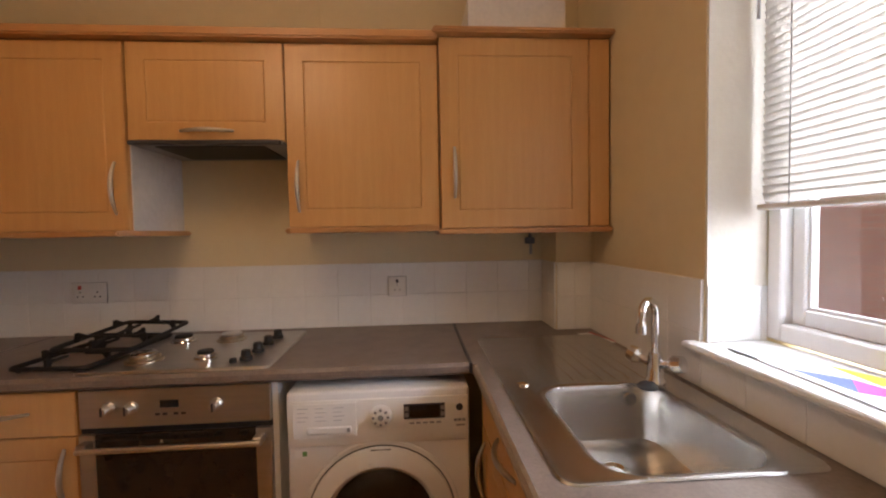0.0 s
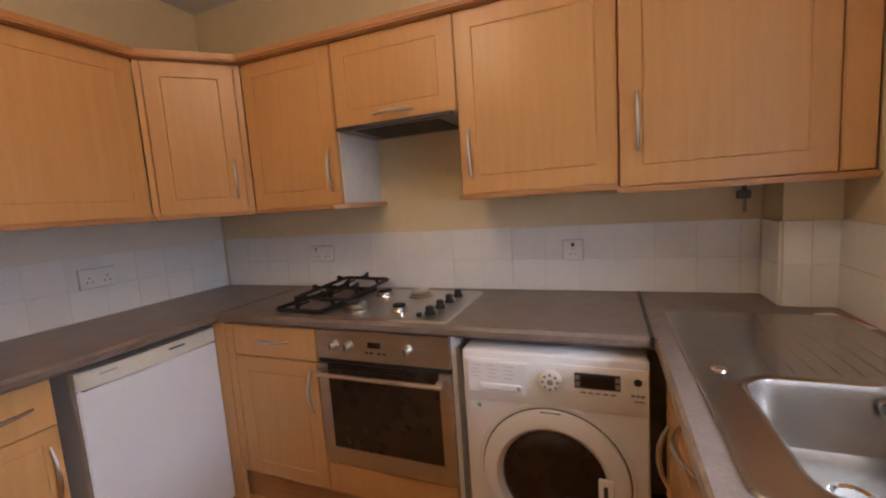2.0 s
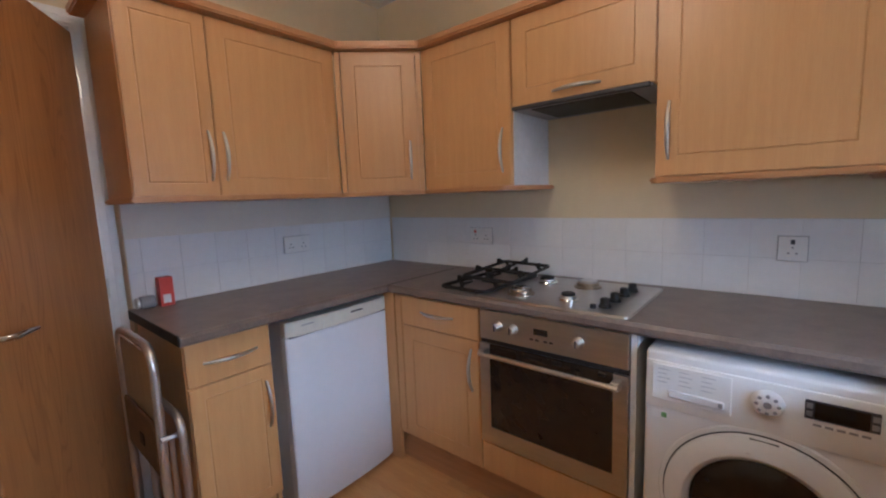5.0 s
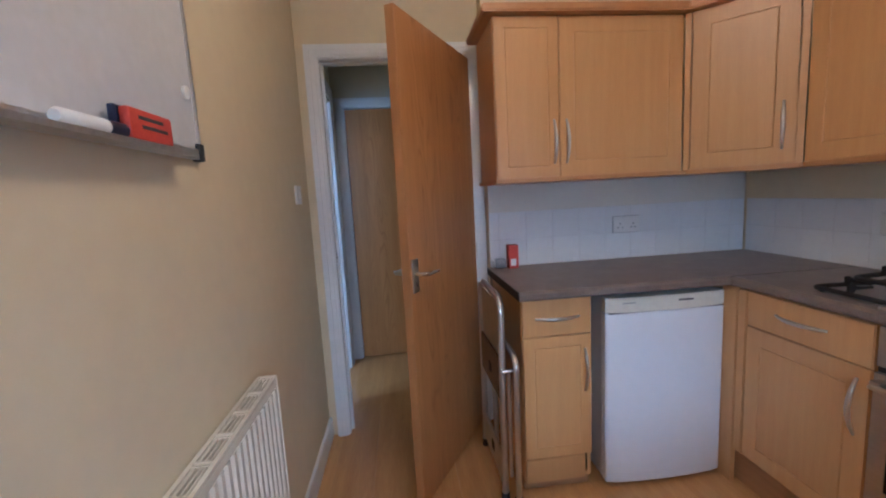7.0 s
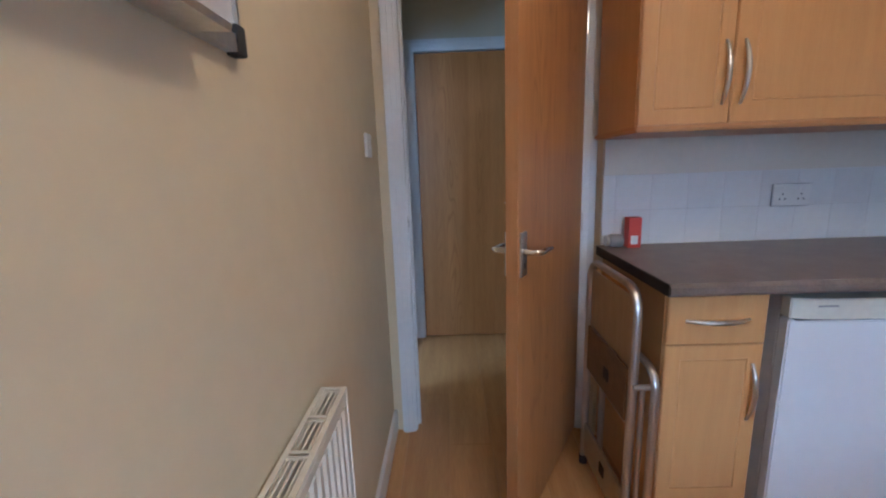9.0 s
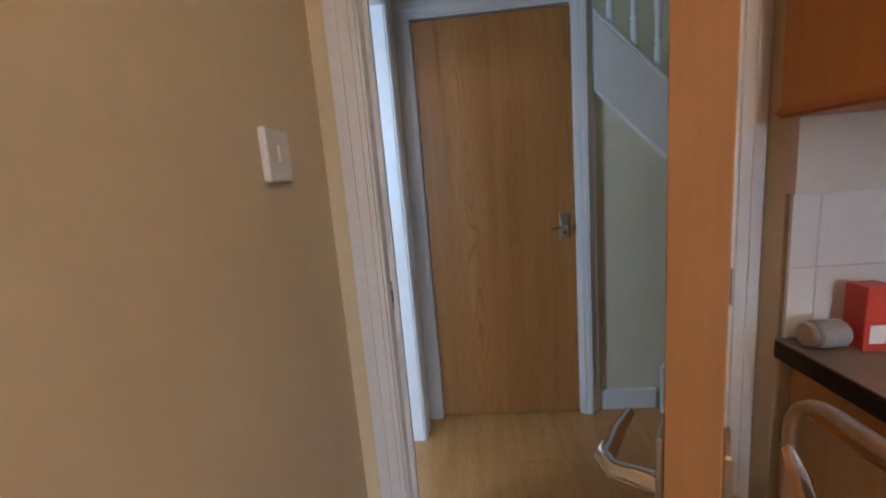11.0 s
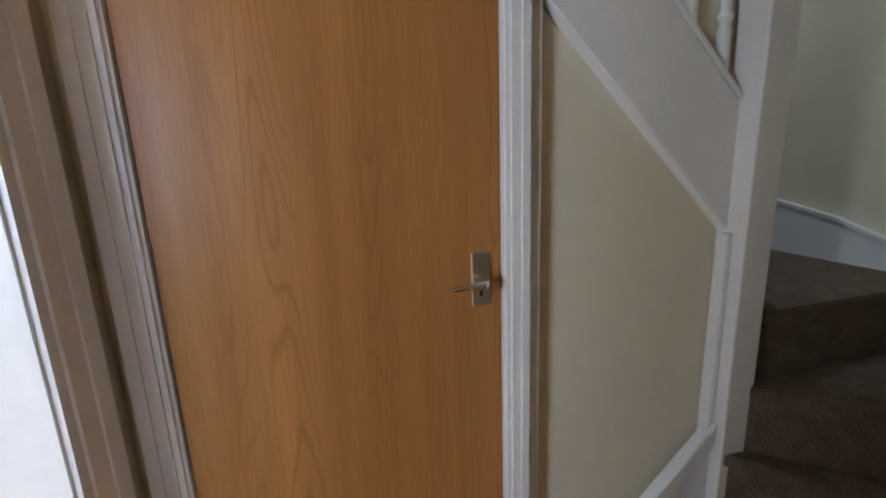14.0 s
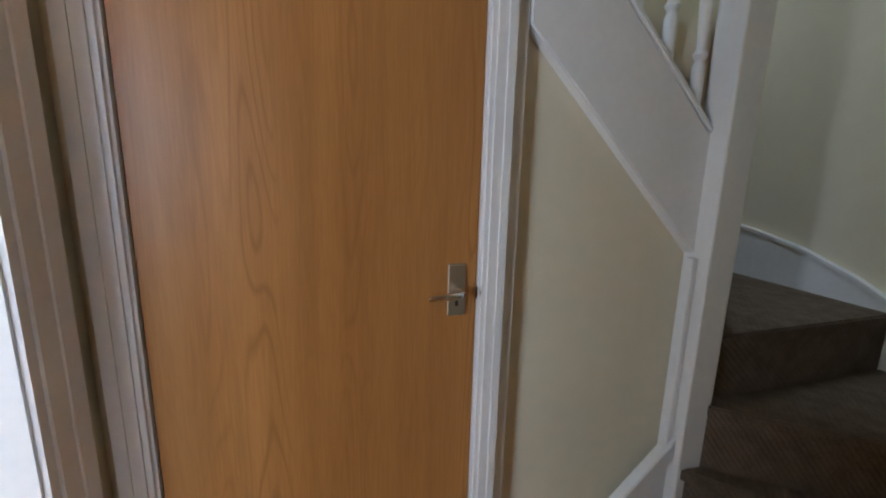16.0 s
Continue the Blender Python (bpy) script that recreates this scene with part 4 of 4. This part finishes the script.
part("base", lathe([(0.026, 0.0), (0.026, 0.012), (0.020, 0.02), (0.019, 0.07), (0.015, 0.085)], (tx, ty, 0.9035), 20), CHROME, tp, smooth=True)
neck = [(tx, ty, 0.98), (tx, ty, 1.08)] + [(tx - 0.032 + 0.032 * math.cos(radians(a)), ty - 0.022 + 0.022 * math.cos(radians(a)), 1.09 + 0.042 * math.sin(radians(a))) for a in range(0, 181, 20)] + [(tx - 0.065, ty - 0.045, 1.062)]
part("spout", tube(neck, 0.0105, 14), CHROME, tp, smooth=True)
part("aerator", tube([(tx - 0.065, ty - 0.045, 1.078), (tx - 0.066, ty - 0.046, 1.052)], 0.0135, 14), CHROME, tp, smooth=True)
for s in (-1, 1):
    arm = part("valve", tube([(tx, ty, 0.955), (tx - s * 0.02, ty + s * 0.035, 0.965)], 0.011, 12), CHROME, tp, smooth=True)
    part("knob", tube([(tx - s * 0.02, ty + s * 0.035, 0.965), (tx - s * 0.026, ty + s * 0.045, 0.968), (tx - s * 0.036, ty + s * 0.063, 0.974)], [0.015, 0.024, 0.021], 12), CHROME, arm, "faceted chrome knob", smooth=False)


# ---- small things in the kitchen ----
def socket(m, w, label, double=True, red=False):
    s = thing("wall_socket", m.translation, label, "socket", "white wall sockets")
    pl = part("faceplate", B((-w / 2, -0.009, -0.043, w / 2, 0, 0.043), bev=0.003, seg=2), PLASTIC, s, smooth=True, m=m)
    # slightly larger grey plate stands in for the shadow line round the faceplate
    part("back_box", B((-w / 2 - 0.002, -0.003, -0.045, w / 2 + 0.002, 0, 0.045)), GREYP, s, "thin grey shadow outline round the plate", m=m)
    xs = (-w / 4, w / 4) if double else (0,)
    for x in xs:
        part("rocker", B((x - 0.006, -0.013, 0.016, x + 0.006, -0.009, 0.032)), REDP if red and x <= 0 else (DARKP if not double else PLASTIC), pl, m=m)
        for dx, dz in ((0, 0.004), (-0.011, -0.016), (0.011, -0.016)):
            part("slot", B((x + dx - 0.003, -0.0096, dz - 0.003, x + dx + 0.003, -0.009, dz + 0.003)), DARKP if double else GREYP, pl, m=m)
    return s


socket(pose(0.735, -0.009, 1.085), 0.14, "white double switch plate with a red rocker on tiles", red=True)
socket(pose(2.055, -0.009, 1.08), 0.08, "white single fused switch on tiles", double=False)
socket(pose(0.009, -0.71, 1.085, 0, 0, 90), 0.146, "white double wall socket on white tiles")
sw = thing("light_switch", (0.15, YN, 1.33), "white light switch on the cream wall", "switch")
swp = part("faceplate", B((0.108, YN, 1.285, 0.192, YN + 0.012, 1.37), bev=0.003), PLASTIC, sw)
part("rocker", B((0.142, YN + 0.012, 1.315, 0.158, YN + 0.017, 1.342), bev=0.001), PLASTIC, swp)

bx = thing("red_carton", (0.05, -1.35, 0.9), "small upright red carton on the worktop", "carton")
part("box", B((0.03, -1.375, 0.9005, 0.075, -1.325, 1.02), bev=0.001), REDP, bx)
part("label", B((0.0752, -1.366, 0.915, 0.0758, -1.338, 0.95)), PAPER, bx)
tn = thing("glass_jar", (0.05, -1.42, 0.9), "small grey glass jar lying beside a red carton", "jar")
part("jar", tube([(0.05, -1.445, 0.928), (0.05, -1.44, 0.928), (0.05, -1.395, 0.928), (0.05, -1.388, 0.928)], [0.02, 0.026, 0.026, 0.02], 16), GREYP, tn, smooth=True)
part("lid", tube([(0.05, -1.456, 0.928), (0.05, -1.4455, 0.928)], 0.022, 16), SATIN, tn, smooth=True)

cb = thing("carton", (2.54, -0.25, 2.05), "long white carton lying on the deep wall cabinet", "box")
part("box", B((2.35, -0.33, 2.0505, 2.722, -0.14, 2.185), bev=0.003), BOXCARD, cb)
fl = thing("flue_pipe", (2.80, -0.15, 2.05), "cream flue pipe above the corner cabinet", "pipe")
part("pipe", tube([(2.80, -0.15, 2.032), (2.80, -0.15, 2.13), (2.80, -0.05, 2.16)], 0.05, 18), CREAM, fl, smooth=True)
ky = thing("key_hook", (2.655, -0.05, 1.25), "dark keys hanging on a hook below the cabinet", "keys")
part("hook", tube([(2.655, -0.06, 1.311), (2.655, -0.06, 1.285)], 0.008, 8), DARKP, ky)
part("fob", B((2.632, -0.068, 1.262, 2.675, -0.052, 1.292), bev=0.004), DARKP, ky)
part("key", B((2.652, -0.062, 1.215, 2.664, -0.058, 1.264), bev=0.001), GREYP, ky)
cd = thing("card", (2.84, -0.345, 0.9), "red and white card lying on the worktop", "card")
part("sheet", prism([(2.785, -0.276), (2.835, -0.262), (2.875, -0.415), (2.83, -0.43)], "z", 0.9008, 0.9022), PAPER, cd)
part("red_edge", prism([(2.835, -0.262), (2.848, -0.26), (2.882, -0.405), (2.875, -0.415)], "z", 0.9008, 0.9024), REDP, cd)
lf = thing("leaflet", (2.98, -1.15, 1.025), "white leaflet with coloured triangles on the window sill", "leaflet")
part("sheet", prism([(2.90, -0.93), (3.05, -0.95), (3.05, -1.42), (2.87, -1.40)], "z", 1.0242, 1.0252), PAPER, lf)
part("blue_print", prism([(2.905, -1.09), (2.965, -1.16), (2.91, -1.22)], "z", 1.0252, 1.0258), BLUEP, lf)
part("magenta_print", prism([(2.965, -1.16), (2.99, -1.30), (2.91, -1.22)], "z", 1.0252, 1.0258), PINKP, lf)
part("yellow_print", prism([(3.0, -1.08), (3.04, -1.2), (2.98, -1.2)], "z", 1.0252, 1.0258), YELP, lf)
for k in range(4):
    part("print", B((2.965 + 0.006 * (k % 2), -1.03 - k * 0.014, 1.0252, 2.985, -1.022 - k * 0.014, 1.0257)), GREYP, lf)
part("print", B((2.893, -1.02, 1.0252, 2.898, -0.94, 1.0257)), DARKP, lf)

# whiteboard with its tray
wb = thing("whiteboard", (1.45, YN, 1.42), "grey-white marker board with an aluminium tray and black corners", "whiteboard")
wbx0, wbx1, wbz0, wbz1 = 1.09, 1.99, 1.425, 2.05
part("panel", B((wbx0, YN + 0.002, wbz0, wbx1, YN + 0.012, wbz1)), BOARD, wb)
part("frame", B((wbx0 - 0.006, YN + 0.002, wbz0, wbx0, YN + 0.018, wbz1), (wbx1, YN + 0.002, wbz0, wbx1 + 0.006, YN + 0.018, wbz1), (wbx0 - 0.006, YN + 0.002, wbz1, wbx1 + 0.006, YN + 0.018, wbz1 + 0.006), (wbx0 - 0.006, YN + 0.002, wbz0 - 0.022, wbx1 + 0.006, YN + 0.018, wbz0)), ALU, wb, "thin aluminium frame")
for x in (wbx0, wbx1):
    part("corner_cap", B((x - 0.012, YN + 0.001, wbz0 - 0.026, x + 0.012, YN + 0.022, wbz0 + 0.014), bev=0.004, seg=2), RUBBER, wb, "black plastic corner cap", smooth=True)
part("magnet", lathe([(0.014, 0), (0.014, 0.006), (0.011, 0.008)], (1.12, YN + 0.012, 1.545), 18, "y"), PLASTIC, wb, smooth=True)
part("tray", prism([(YN + 0.018, 1.402), (YN + 0.055, 1.400), (YN + 0.057, 1.408), (YN + 0.053, 1.407), (YN + 0.018, 1.410)], "x", 1.19, 1.99), ALU, wb, "aluminium pen tray")
pn = thing("marker_pen", (1.42, YN + 0.05, 1.42), "white marker pen with a navy cap on the tray", "pen")
part("barrel", tube([(1.525, YN + 0.038, 1.420), (1.520, YN + 0.038, 1.420), (1.435, YN + 0.038, 1.420)], [0.008, 0.0115, 0.0115], 14), PLASTIC, pn, smooth=True)
part("cap", tube([(1.434, YN + 0.038, 1.420), (1.395, YN + 0.038, 1.420)], 0.0118, 14), NAVY, pn, smooth=True)
er = thing("board_eraser", (1.25, YN + 0.045, 1.41), "red board eraser with a black felt base on the tray", "eraser")
part("felt", B((1.270, YN + 0.022, 1.409, 1.40, YN + 0.034, 1.462), bev=0.002), NAVY, er)
grip = part("grip", B((1.270, YN + 0.034, 1.409, 1.395, YN + 0.052, 1.460), bev=0.006, seg=2), REDP, er, "red plastic grip", smooth=True)
for k in range(2):
    part("print", B((1.29 + k * 0.012, YN + 0.052, 1.428 + k * 0.014, 1.365 + k * 0.008, YN + 0.0526, 1.434 + k * 0.014)), DARKP, grip)

# radiator
rd = thing("radiator", (1.4, YN, 0.2), "cream steel panel radiator with a slotted top grille", "radiator")
rx0, rx1, ry0, ry1, rz0, rz1 = 0.885, 1.95, YN + 0.006, YN + 0.062, 0.20, 0.787
bm = bmesh.new()
prof = []
n = int((rx1 - rx0) / 0.0335)
for k in range(n):
    x = rx0 + 0.012 + k * 0.0335
    prof += [(x, ry1 - 0.008), (x + 0.006, ry1), (x + 0.020, ry1), (x + 0.026, ry1 - 0.008)]
prof = [(rx0, ry1 - 0.003), (rx0 + 0.01, ry1 - 0.003)] + prof + [(rx1, ry1 - 0.003), (rx1, ry1 - 0.018), (rx0, ry1 - 0.018)]
part("front_panel", prism(prof, "z", rz0 + 0.03, rz1 - 0.035), RADP, rd, "fluted radiator panel")
part("panel_edge", B((rx0, ry1 - 0.018, rz1 - 0.035, rx1, ry1 - 0.001, rz1 - 0.006), (rx0, ry1 - 0.018, rz0, rx1, ry1 - 0.001, rz0 + 0.03), bev=0.004), RADP, rd)
part("side_panel", B((rx0 - 0.004, ry0, rz0, rx0, ry1, rz1), bev=0.001), RADP, rd)
part("side_panel", B((rx1, ry0, rz0, rx1 + 0.004, ry1, rz1), bev=0.001), RADP, rd)
part("back_panel", B((rx0, ry0, rz0, rx1, ry0 + 0.012, rz1 - 0.006)), RADP, rd)
part("fins", B(*[(rx0 + 0.02 + k * 0.02, ry0 + 0.0125, rz0 + 0.03, rx0 + 0.0212 + k * 0.02, ry1 - 0.0185, rz1 - 0.05) for k in range(50)]), GREYP, rd)
gr = part("top_grille", B((rx0, ry0, rz1 - 0.005, rx1, ry0 + 0.010, rz1), (rx0, ry1 - 0.010, rz1 - 0.005, rx1, ry1, rz1)), RADP, rd, "slotted top grille")
x = rx0
while x < rx1 - 0.05:
    part("grille_bar", B((x, ry0 + 0.010, rz1 - 0.005, x + 0.006, ry1 - 0.010, rz1), (x + 0.014, ry0 + 0.010, rz1 - 0.005, x + 0.019, ry1 - 0.010, rz1)), RADP, gr)
    for j in range(3):
        part("grille_slat", B((x + 0.019, ry0 + 0.017 + j * 0.0105, rz1 - 0.005, x + 0.10, ry0 + 0.0205 + j * 0.0105, rz1 - 0.001)), RADP, gr)
    x += 0.10
part("bracket", B((1.1, YN + 0.001, 0.3, 1.13, ry0, 0.7), (1.7, YN + 0.001, 0.3, 1.73, ry0, 0.7)), RADP, rd)
part("valve", tube([(0.86, YN + 0.035, 0.0), (0.86, YN + 0.035, 0.22), (0.883, YN + 0.035, 0.225)], 0.009, 10), CHROME, rd, "chrome valve and pipe", smooth=True)

# folded step ladder
ld = thing("step_ladder", (0.34, -1.52, 0), "folded aluminium step stool leaning on the cabinet end", "step ladder")


def hoop(x0, x1, z0, z1, y0, y1, r):
    pts = [(x0, y0, z0)]
    for a in range(180, 89, -15):
        pts.append((x0 + r + r * math.cos(radians(a)), y1, z1 - r + r * math.sin(radians(a))))
    for a in range(90, -1, -15):
        pts.append((x1 - r + r * math.cos(radians(a)), y1, z1 - r + r * math.sin(radians(a))))
    return pts + [(x1, y0, z0)]


part("front_frame", tube(hoop(0.15, 0.545, 0.03, 0.875, -1.548, -1.542, 0.07), 0.0145, 12, 0.8), ALU, ld, "bent aluminium tube frame", smooth=True)
part("rear_frame", tube(hoop(0.20, 0.590, 0.02, 0.64, -1.502, -1.498, 0.06), 0.0125, 12, 0.8), ALU, ld, "bent aluminium tube frame", smooth=True)
part("back_plate", B((0.162, -1.543, 0.42, 0.533, -1.540, 0.845), bev=0.001), ALU, ld, "plain aluminium plate")
for z0, z1, mm in ((0.44, 0.62, TAN), (0.06, 0.20, ALU)):
    tr_ = part("tread", B((0.172, -1.556, z0, 0.523, -1.5435, z1), bev=0.004), mm, ld, "folded step tread")
    part("tread_clip", B((0.35, -1.5595, z0 + 0.06, 0.39, -1.556, z0 + 0.1)), RUBBER, tr_)
part("hinge", tube([(0.566, -1.552, 0.58), (0.566, -1.497, 0.58)], 0.009, 12), SATIN, ld, smooth=True)
part("brace", tube([(0.566, -1.523, 0.58), (0.566, -1.525, 0.12)], 0.008, 8), ALU, ld, smooth=True)
for x, y in ((0.15, -1.548), (0.545, -1.548), (0.20, -1.502), (0.590, -1.502)):
    part("rubber_foot", tube([(x, y, 0.0), (x, y, 0.035)], 0.018, 10), RUBBER, ld, smooth=True)

lamp = thing("ceiling_light", (1.45, -1.5, 2.5), "round glowing ceiling light in the kitchen", "ceiling light")
part("rose", lathe([(0.05, -0.03), (0.06, -0.01), (0.06, -0.001)], (1.45, -1.5, H), 20), PLASTIC, lamp, smooth=True)
part("shade", lathe([(0.005, -0.095), (0.10, -0.088), (0.13, -0.06), (0.13, -0.0305)], (1.45, -1.5, H), 28), GLOW, lamp, smooth=True)

# ---- stairs ----
RISE = 0.205
risers = [((-1.165, -1.065), 31), ((-1.15, -0.905), 40), ((-1.135, -0.845), 52), ((-1.165, -0.83), 91), ((-1.20, -0.835), 135), ((-1.225, -0.86), 180)]


def meet(p, deg):
    """Where a riser line meets the walls round the winders."""
    d = Vector((math.cos(radians(deg)), math.sin(radians(deg))))
    best = 9
    for ax, v in ((0, XH - 0.014), (1, -0.025), (0, -2.075)):
        if abs(d[ax]) > 1e-6:
            s = (v - p[ax]) / d[ax]
            if 0.05 < s < best:
                best = s
    return (p[0] + d.x * best, p[1] + d.y * best)


stair = thing("staircase", (-1.1, -0.6, 0), "carpeted winder staircase with white painted strings and spindles", "staircase")
corners = [(XH - 0.014, -0.025), (-2.075, -0.025)]
for k in range(5):
    (a, da), (b, db) = risers[k], risers[k + 1]
    ea, eb = meet(a, da), meet(b, db)
    outline = [a, ea]
    if ea[0] > -0.2 and eb[0] <= -0.2:
        outline.append(corners[0])
    if ea[0] > -2.0 and eb[0] < -2.0 and eb[1] < -0.05:
        outline.append(corners[1])
    outline += [eb, b]
    za = RISE * (k + 1)
    off = Vector((math.sin(radians(da)), -math.cos(radians(da)))) * 0.018
    nose = [(a[0] + off.x, a[1] + off.y), (ea[0] + off.x * 0.3, ea[1] + off.y)] + outline[1:]
    part("tread", prism(nose, "z", za - 0.04, za, bev=0.006), CARPET, stair, "dark brown carpeted winder tread", smooth=True)
    part("riser", prism(outline, "z", 0.0, za - 0.0405), CARPET, stair)
for k in range(5, 12):
    y = -0.86 - (k - 5) * 0.205
    za = RISE * (k + 1)
    part("tread", B((-2.07, y - 0.205, za - 0.04, -1.235, y + 0.018, za), bev=0.006), CARPET, stair)
    part("riser", B((-2.07, y - 0.02, za - RISE, -1.235, y, za - 0.0405)), CARPET, stair)
sx0, sx1 = -1.232, -1.192
s_lo, s_hi = -1.466, -0.90
part("string", prism([(s_hi, 1.035), (s_hi, 1.36), (s_lo, 1.36 + (s_hi - s_lo)), (s_lo, 1.035 + (s_hi - s_lo))], "x", sx0, sx1, bev=0.004), GLOSS, stair, "white painted sloping stair string")
part("string_cap", prism([(s_hi, 1.361), (s_hi, 1.381), (s_lo, 1.381 + (s_hi - s_lo)), (s_lo, 1.361 + (s_hi - s_lo))], "x", sx0 - 0.008, sx1 + 0.006, bev=0.003), GLOSS, stair)
part("newel_post", B((-1.226, -0.924, 0.0, -1.136, -0.834, 3.0), bev=0.005, seg=2), GLOSS, stair, "square white newel post")
part("newel_trim", B((sx1, -0.945, 0.40, sx1 + 0.022, -0.9245, 1.05), bev=0.003), GLOSS, stair)
part("low_string", prism([(-1.16, 0), (-1.16, 0.235), (-0.925, 0.47), (-0.925, 0)], "x", -1.205, -1.172, bev=0.003), GLOSS, stair, "white painted low string")
part("low_string_cap", prism([(-1.175, 0), (-1.175, 0.245), (-0.925, 0.495), (-0.925, 0.425), (-1.115, 0.235), (-1.115, 0)], "x", -1.1715, -1.155, bev=0.003), GLOSS, stair)
prof = [(0.016, 0), (0.016, 0.12), (0.011, 0.135), (0.019, 0.15), (0.011, 0.165), (0.014, 0.22), (0.0185, 0.30), (0.015, 0.40), (0.011, 0.47), (0.018, 0.485), (0.011, 0.50), (0.016, 0.52), (0.016, 0.90)]
for k in range(5):
    y = -0.972 - k * 0.1045
    z = 1.36 + (s_hi - y) - 0.0
    part("spindle", lathe(prof, (-1.212, y, z), 14), GLOSS, stair, "turned white spindle", smooth=True)
part("handrail", prism([(s_hi - 0.03, 2.27), (s_hi - 0.03, 2.33), (s_lo, 2.33 + (s_hi - s_lo) - 0.03), (s_lo, 2.27 + (s_hi - s_lo) - 0.03)], "x", -1.24, -1.185, bev=0.008), GLOSS, stair, smooth=True)
# curved skirting round the winders
top = [(-0.16, 0.36), (-0.45, 0.47), (-0.75, 0.60), (-0.95, 0.725), (-1.15, 0.845), (-1.30, 0.922), (-1.50, 0.995), (-1.70, 1.04), (-1.90, 1.07), (-2.075, 1.085)]
structure("stair_skirting", prism([(-2.075, 0.0), (-0.16, 0.0)] + top, "y", -0.045, -0.021), GLOSS, "white curved skirting up the winder stairs", True)
structure("stair_skirting_cap", prism(top + [(x, z - 0.016) for x, z in top[::-1]], "y", -0.052, -0.0455), GLOSS, "", True)

# ---- pieces last: wall tiles and floor boards ----
TW, TH = 0.1455, 0.1425


def tile_mesh(w, h):
    bm = B((0.0004, -0.0045, 0.0004, w - 0.0004, 0, h - 0.0004))
    f = min(bm.faces, key=lambda q: q.calc_center_median().y)
    bmesh.ops.bevel(bm, geom=list(f.edges), offset=0.0008, segments=1, affect="EDGES")
    me = bpy.data.meshes.new("tile")
    bm.to_mesh(me)
    bm.free()
    me.materials.append(TILE)
    return me


full = tile_mesh(TW, TH)


def tiling(name, m, width, z0, rows, start=0.0, short=None):
    """A band of tiles in the wall's own axes: x along it, y out of it towards -y."""
    bed = thing(name, m.translation, "band of white glazed wall tiles above the worktop", "tiles", kind="structure")
    bed.matrix_world = m
    ROOT[bed] = Vector()
    bm = B((0, -0.003, z0, width, 0, z0 + rows * TH))
    me = bpy.data.meshes.new("grout")
    bm.to_mesh(me)
    bm.free()
    me.materials.append(GROUT)
    g = new("grout", me)
    g.parent = bed
    for r in range(rows):
        x = start
        while x < width - 0.004:
            w = min(TW, width - x)
            x0 = max(x, 0)
            w = min(x + TW, width) - x0
            t = new("tile", full if abs(w - TW) < 1e-4 else tile_mesh(w, TH))
            t.parent = bed
            t.location = (x0, -0.003, z0 + r * TH)
            x += TW


tiling("back_wall_tiles", pose(0.012, -0.0005, 0), 2.718, 0.9005, 2, -0.115)
tiling("left_wall_tiles", pose(XK + 0.0125, -1.455, 0, 0, 0, 90), 1.445, 0.9005, 2, -0.095)
tiling("boxing_tiles", pose(2.732, -0.1855, 0), 0.152, 0.9005, 2, -0.07)
tiling("boxing_side_tiles", pose(2.7295, -0.012, 0, 0, 0, -90), 0.172, 0.9005, 2, -0.05)
tiling("window_wall_tiles", pose(XR - 0.0005, -0.192, 0, 0, 0, -90), 0.672, 0.9005, 2, -0.05)
structure("under_sill_tiles", B((XR - 0.004, YN, 0.9005, XR - 0.0005, -0.866, 1.0)), GROUT)
low = tile_mesh(TW, 0.099)
bed = thing("under_sill_tiling", (XR - 0.004, -0.866, 0.9005), "row of cut white tiles below the window sill", "tiles", kind="structure")
bed.rotation_euler = (0, 0, radians(-90))
for k in range(10):
    t = new("tile", low)
    t.parent = bed
    t.location = (k * TW, 0, 0)
rv = thing("reveal_tiling", (XR + 0.003, -0.872, 1.024), "white tiles at the foot of the window reveal", "tiles", kind="structure")
part("tile", B((XR + 0.001, -0.8775, 1.0245, XR + 0.146, -0.8725, 1.167), bev=0.001), TILE, rv)
part("tile", B((XR + 0.1475, -0.8775, 1.0245, 3.049, -0.8725, 1.167), bev=0.001), TILE, rv)

boards = tagged(new("floor_boards"), "beech laminate floor boards running along the room", "floor", kind="structure")
PW, PL = 0.192, 1.285
cache = {}
for r in range(26):
    y0 = 0.0 - (r + 1) * PW
    x = -2.1 - (r * 0.43) % PL
    while x < 3.15:
        a, b = max(x, -2.1), min(x + PL, 3.15)
        if b - a > 0.03 and y0 > -4.75:
            key = round(b - a, 3)
            if key not in cache:
                bm = B((0.0003, 0.0003, -0.006, key - 0.0003, PW - 0.0003, 0.0), bev=0.0006)
                me = bpy.data.meshes.new("floor_board")
                bm.to_mesh(me)
                bm.free()
                me.materials.append(LAMIN)
                cache[key] = me
            o = new("floor_board", cache[key])
            o.parent = boards
            o.location = (a, y0, 0)
        x += PL
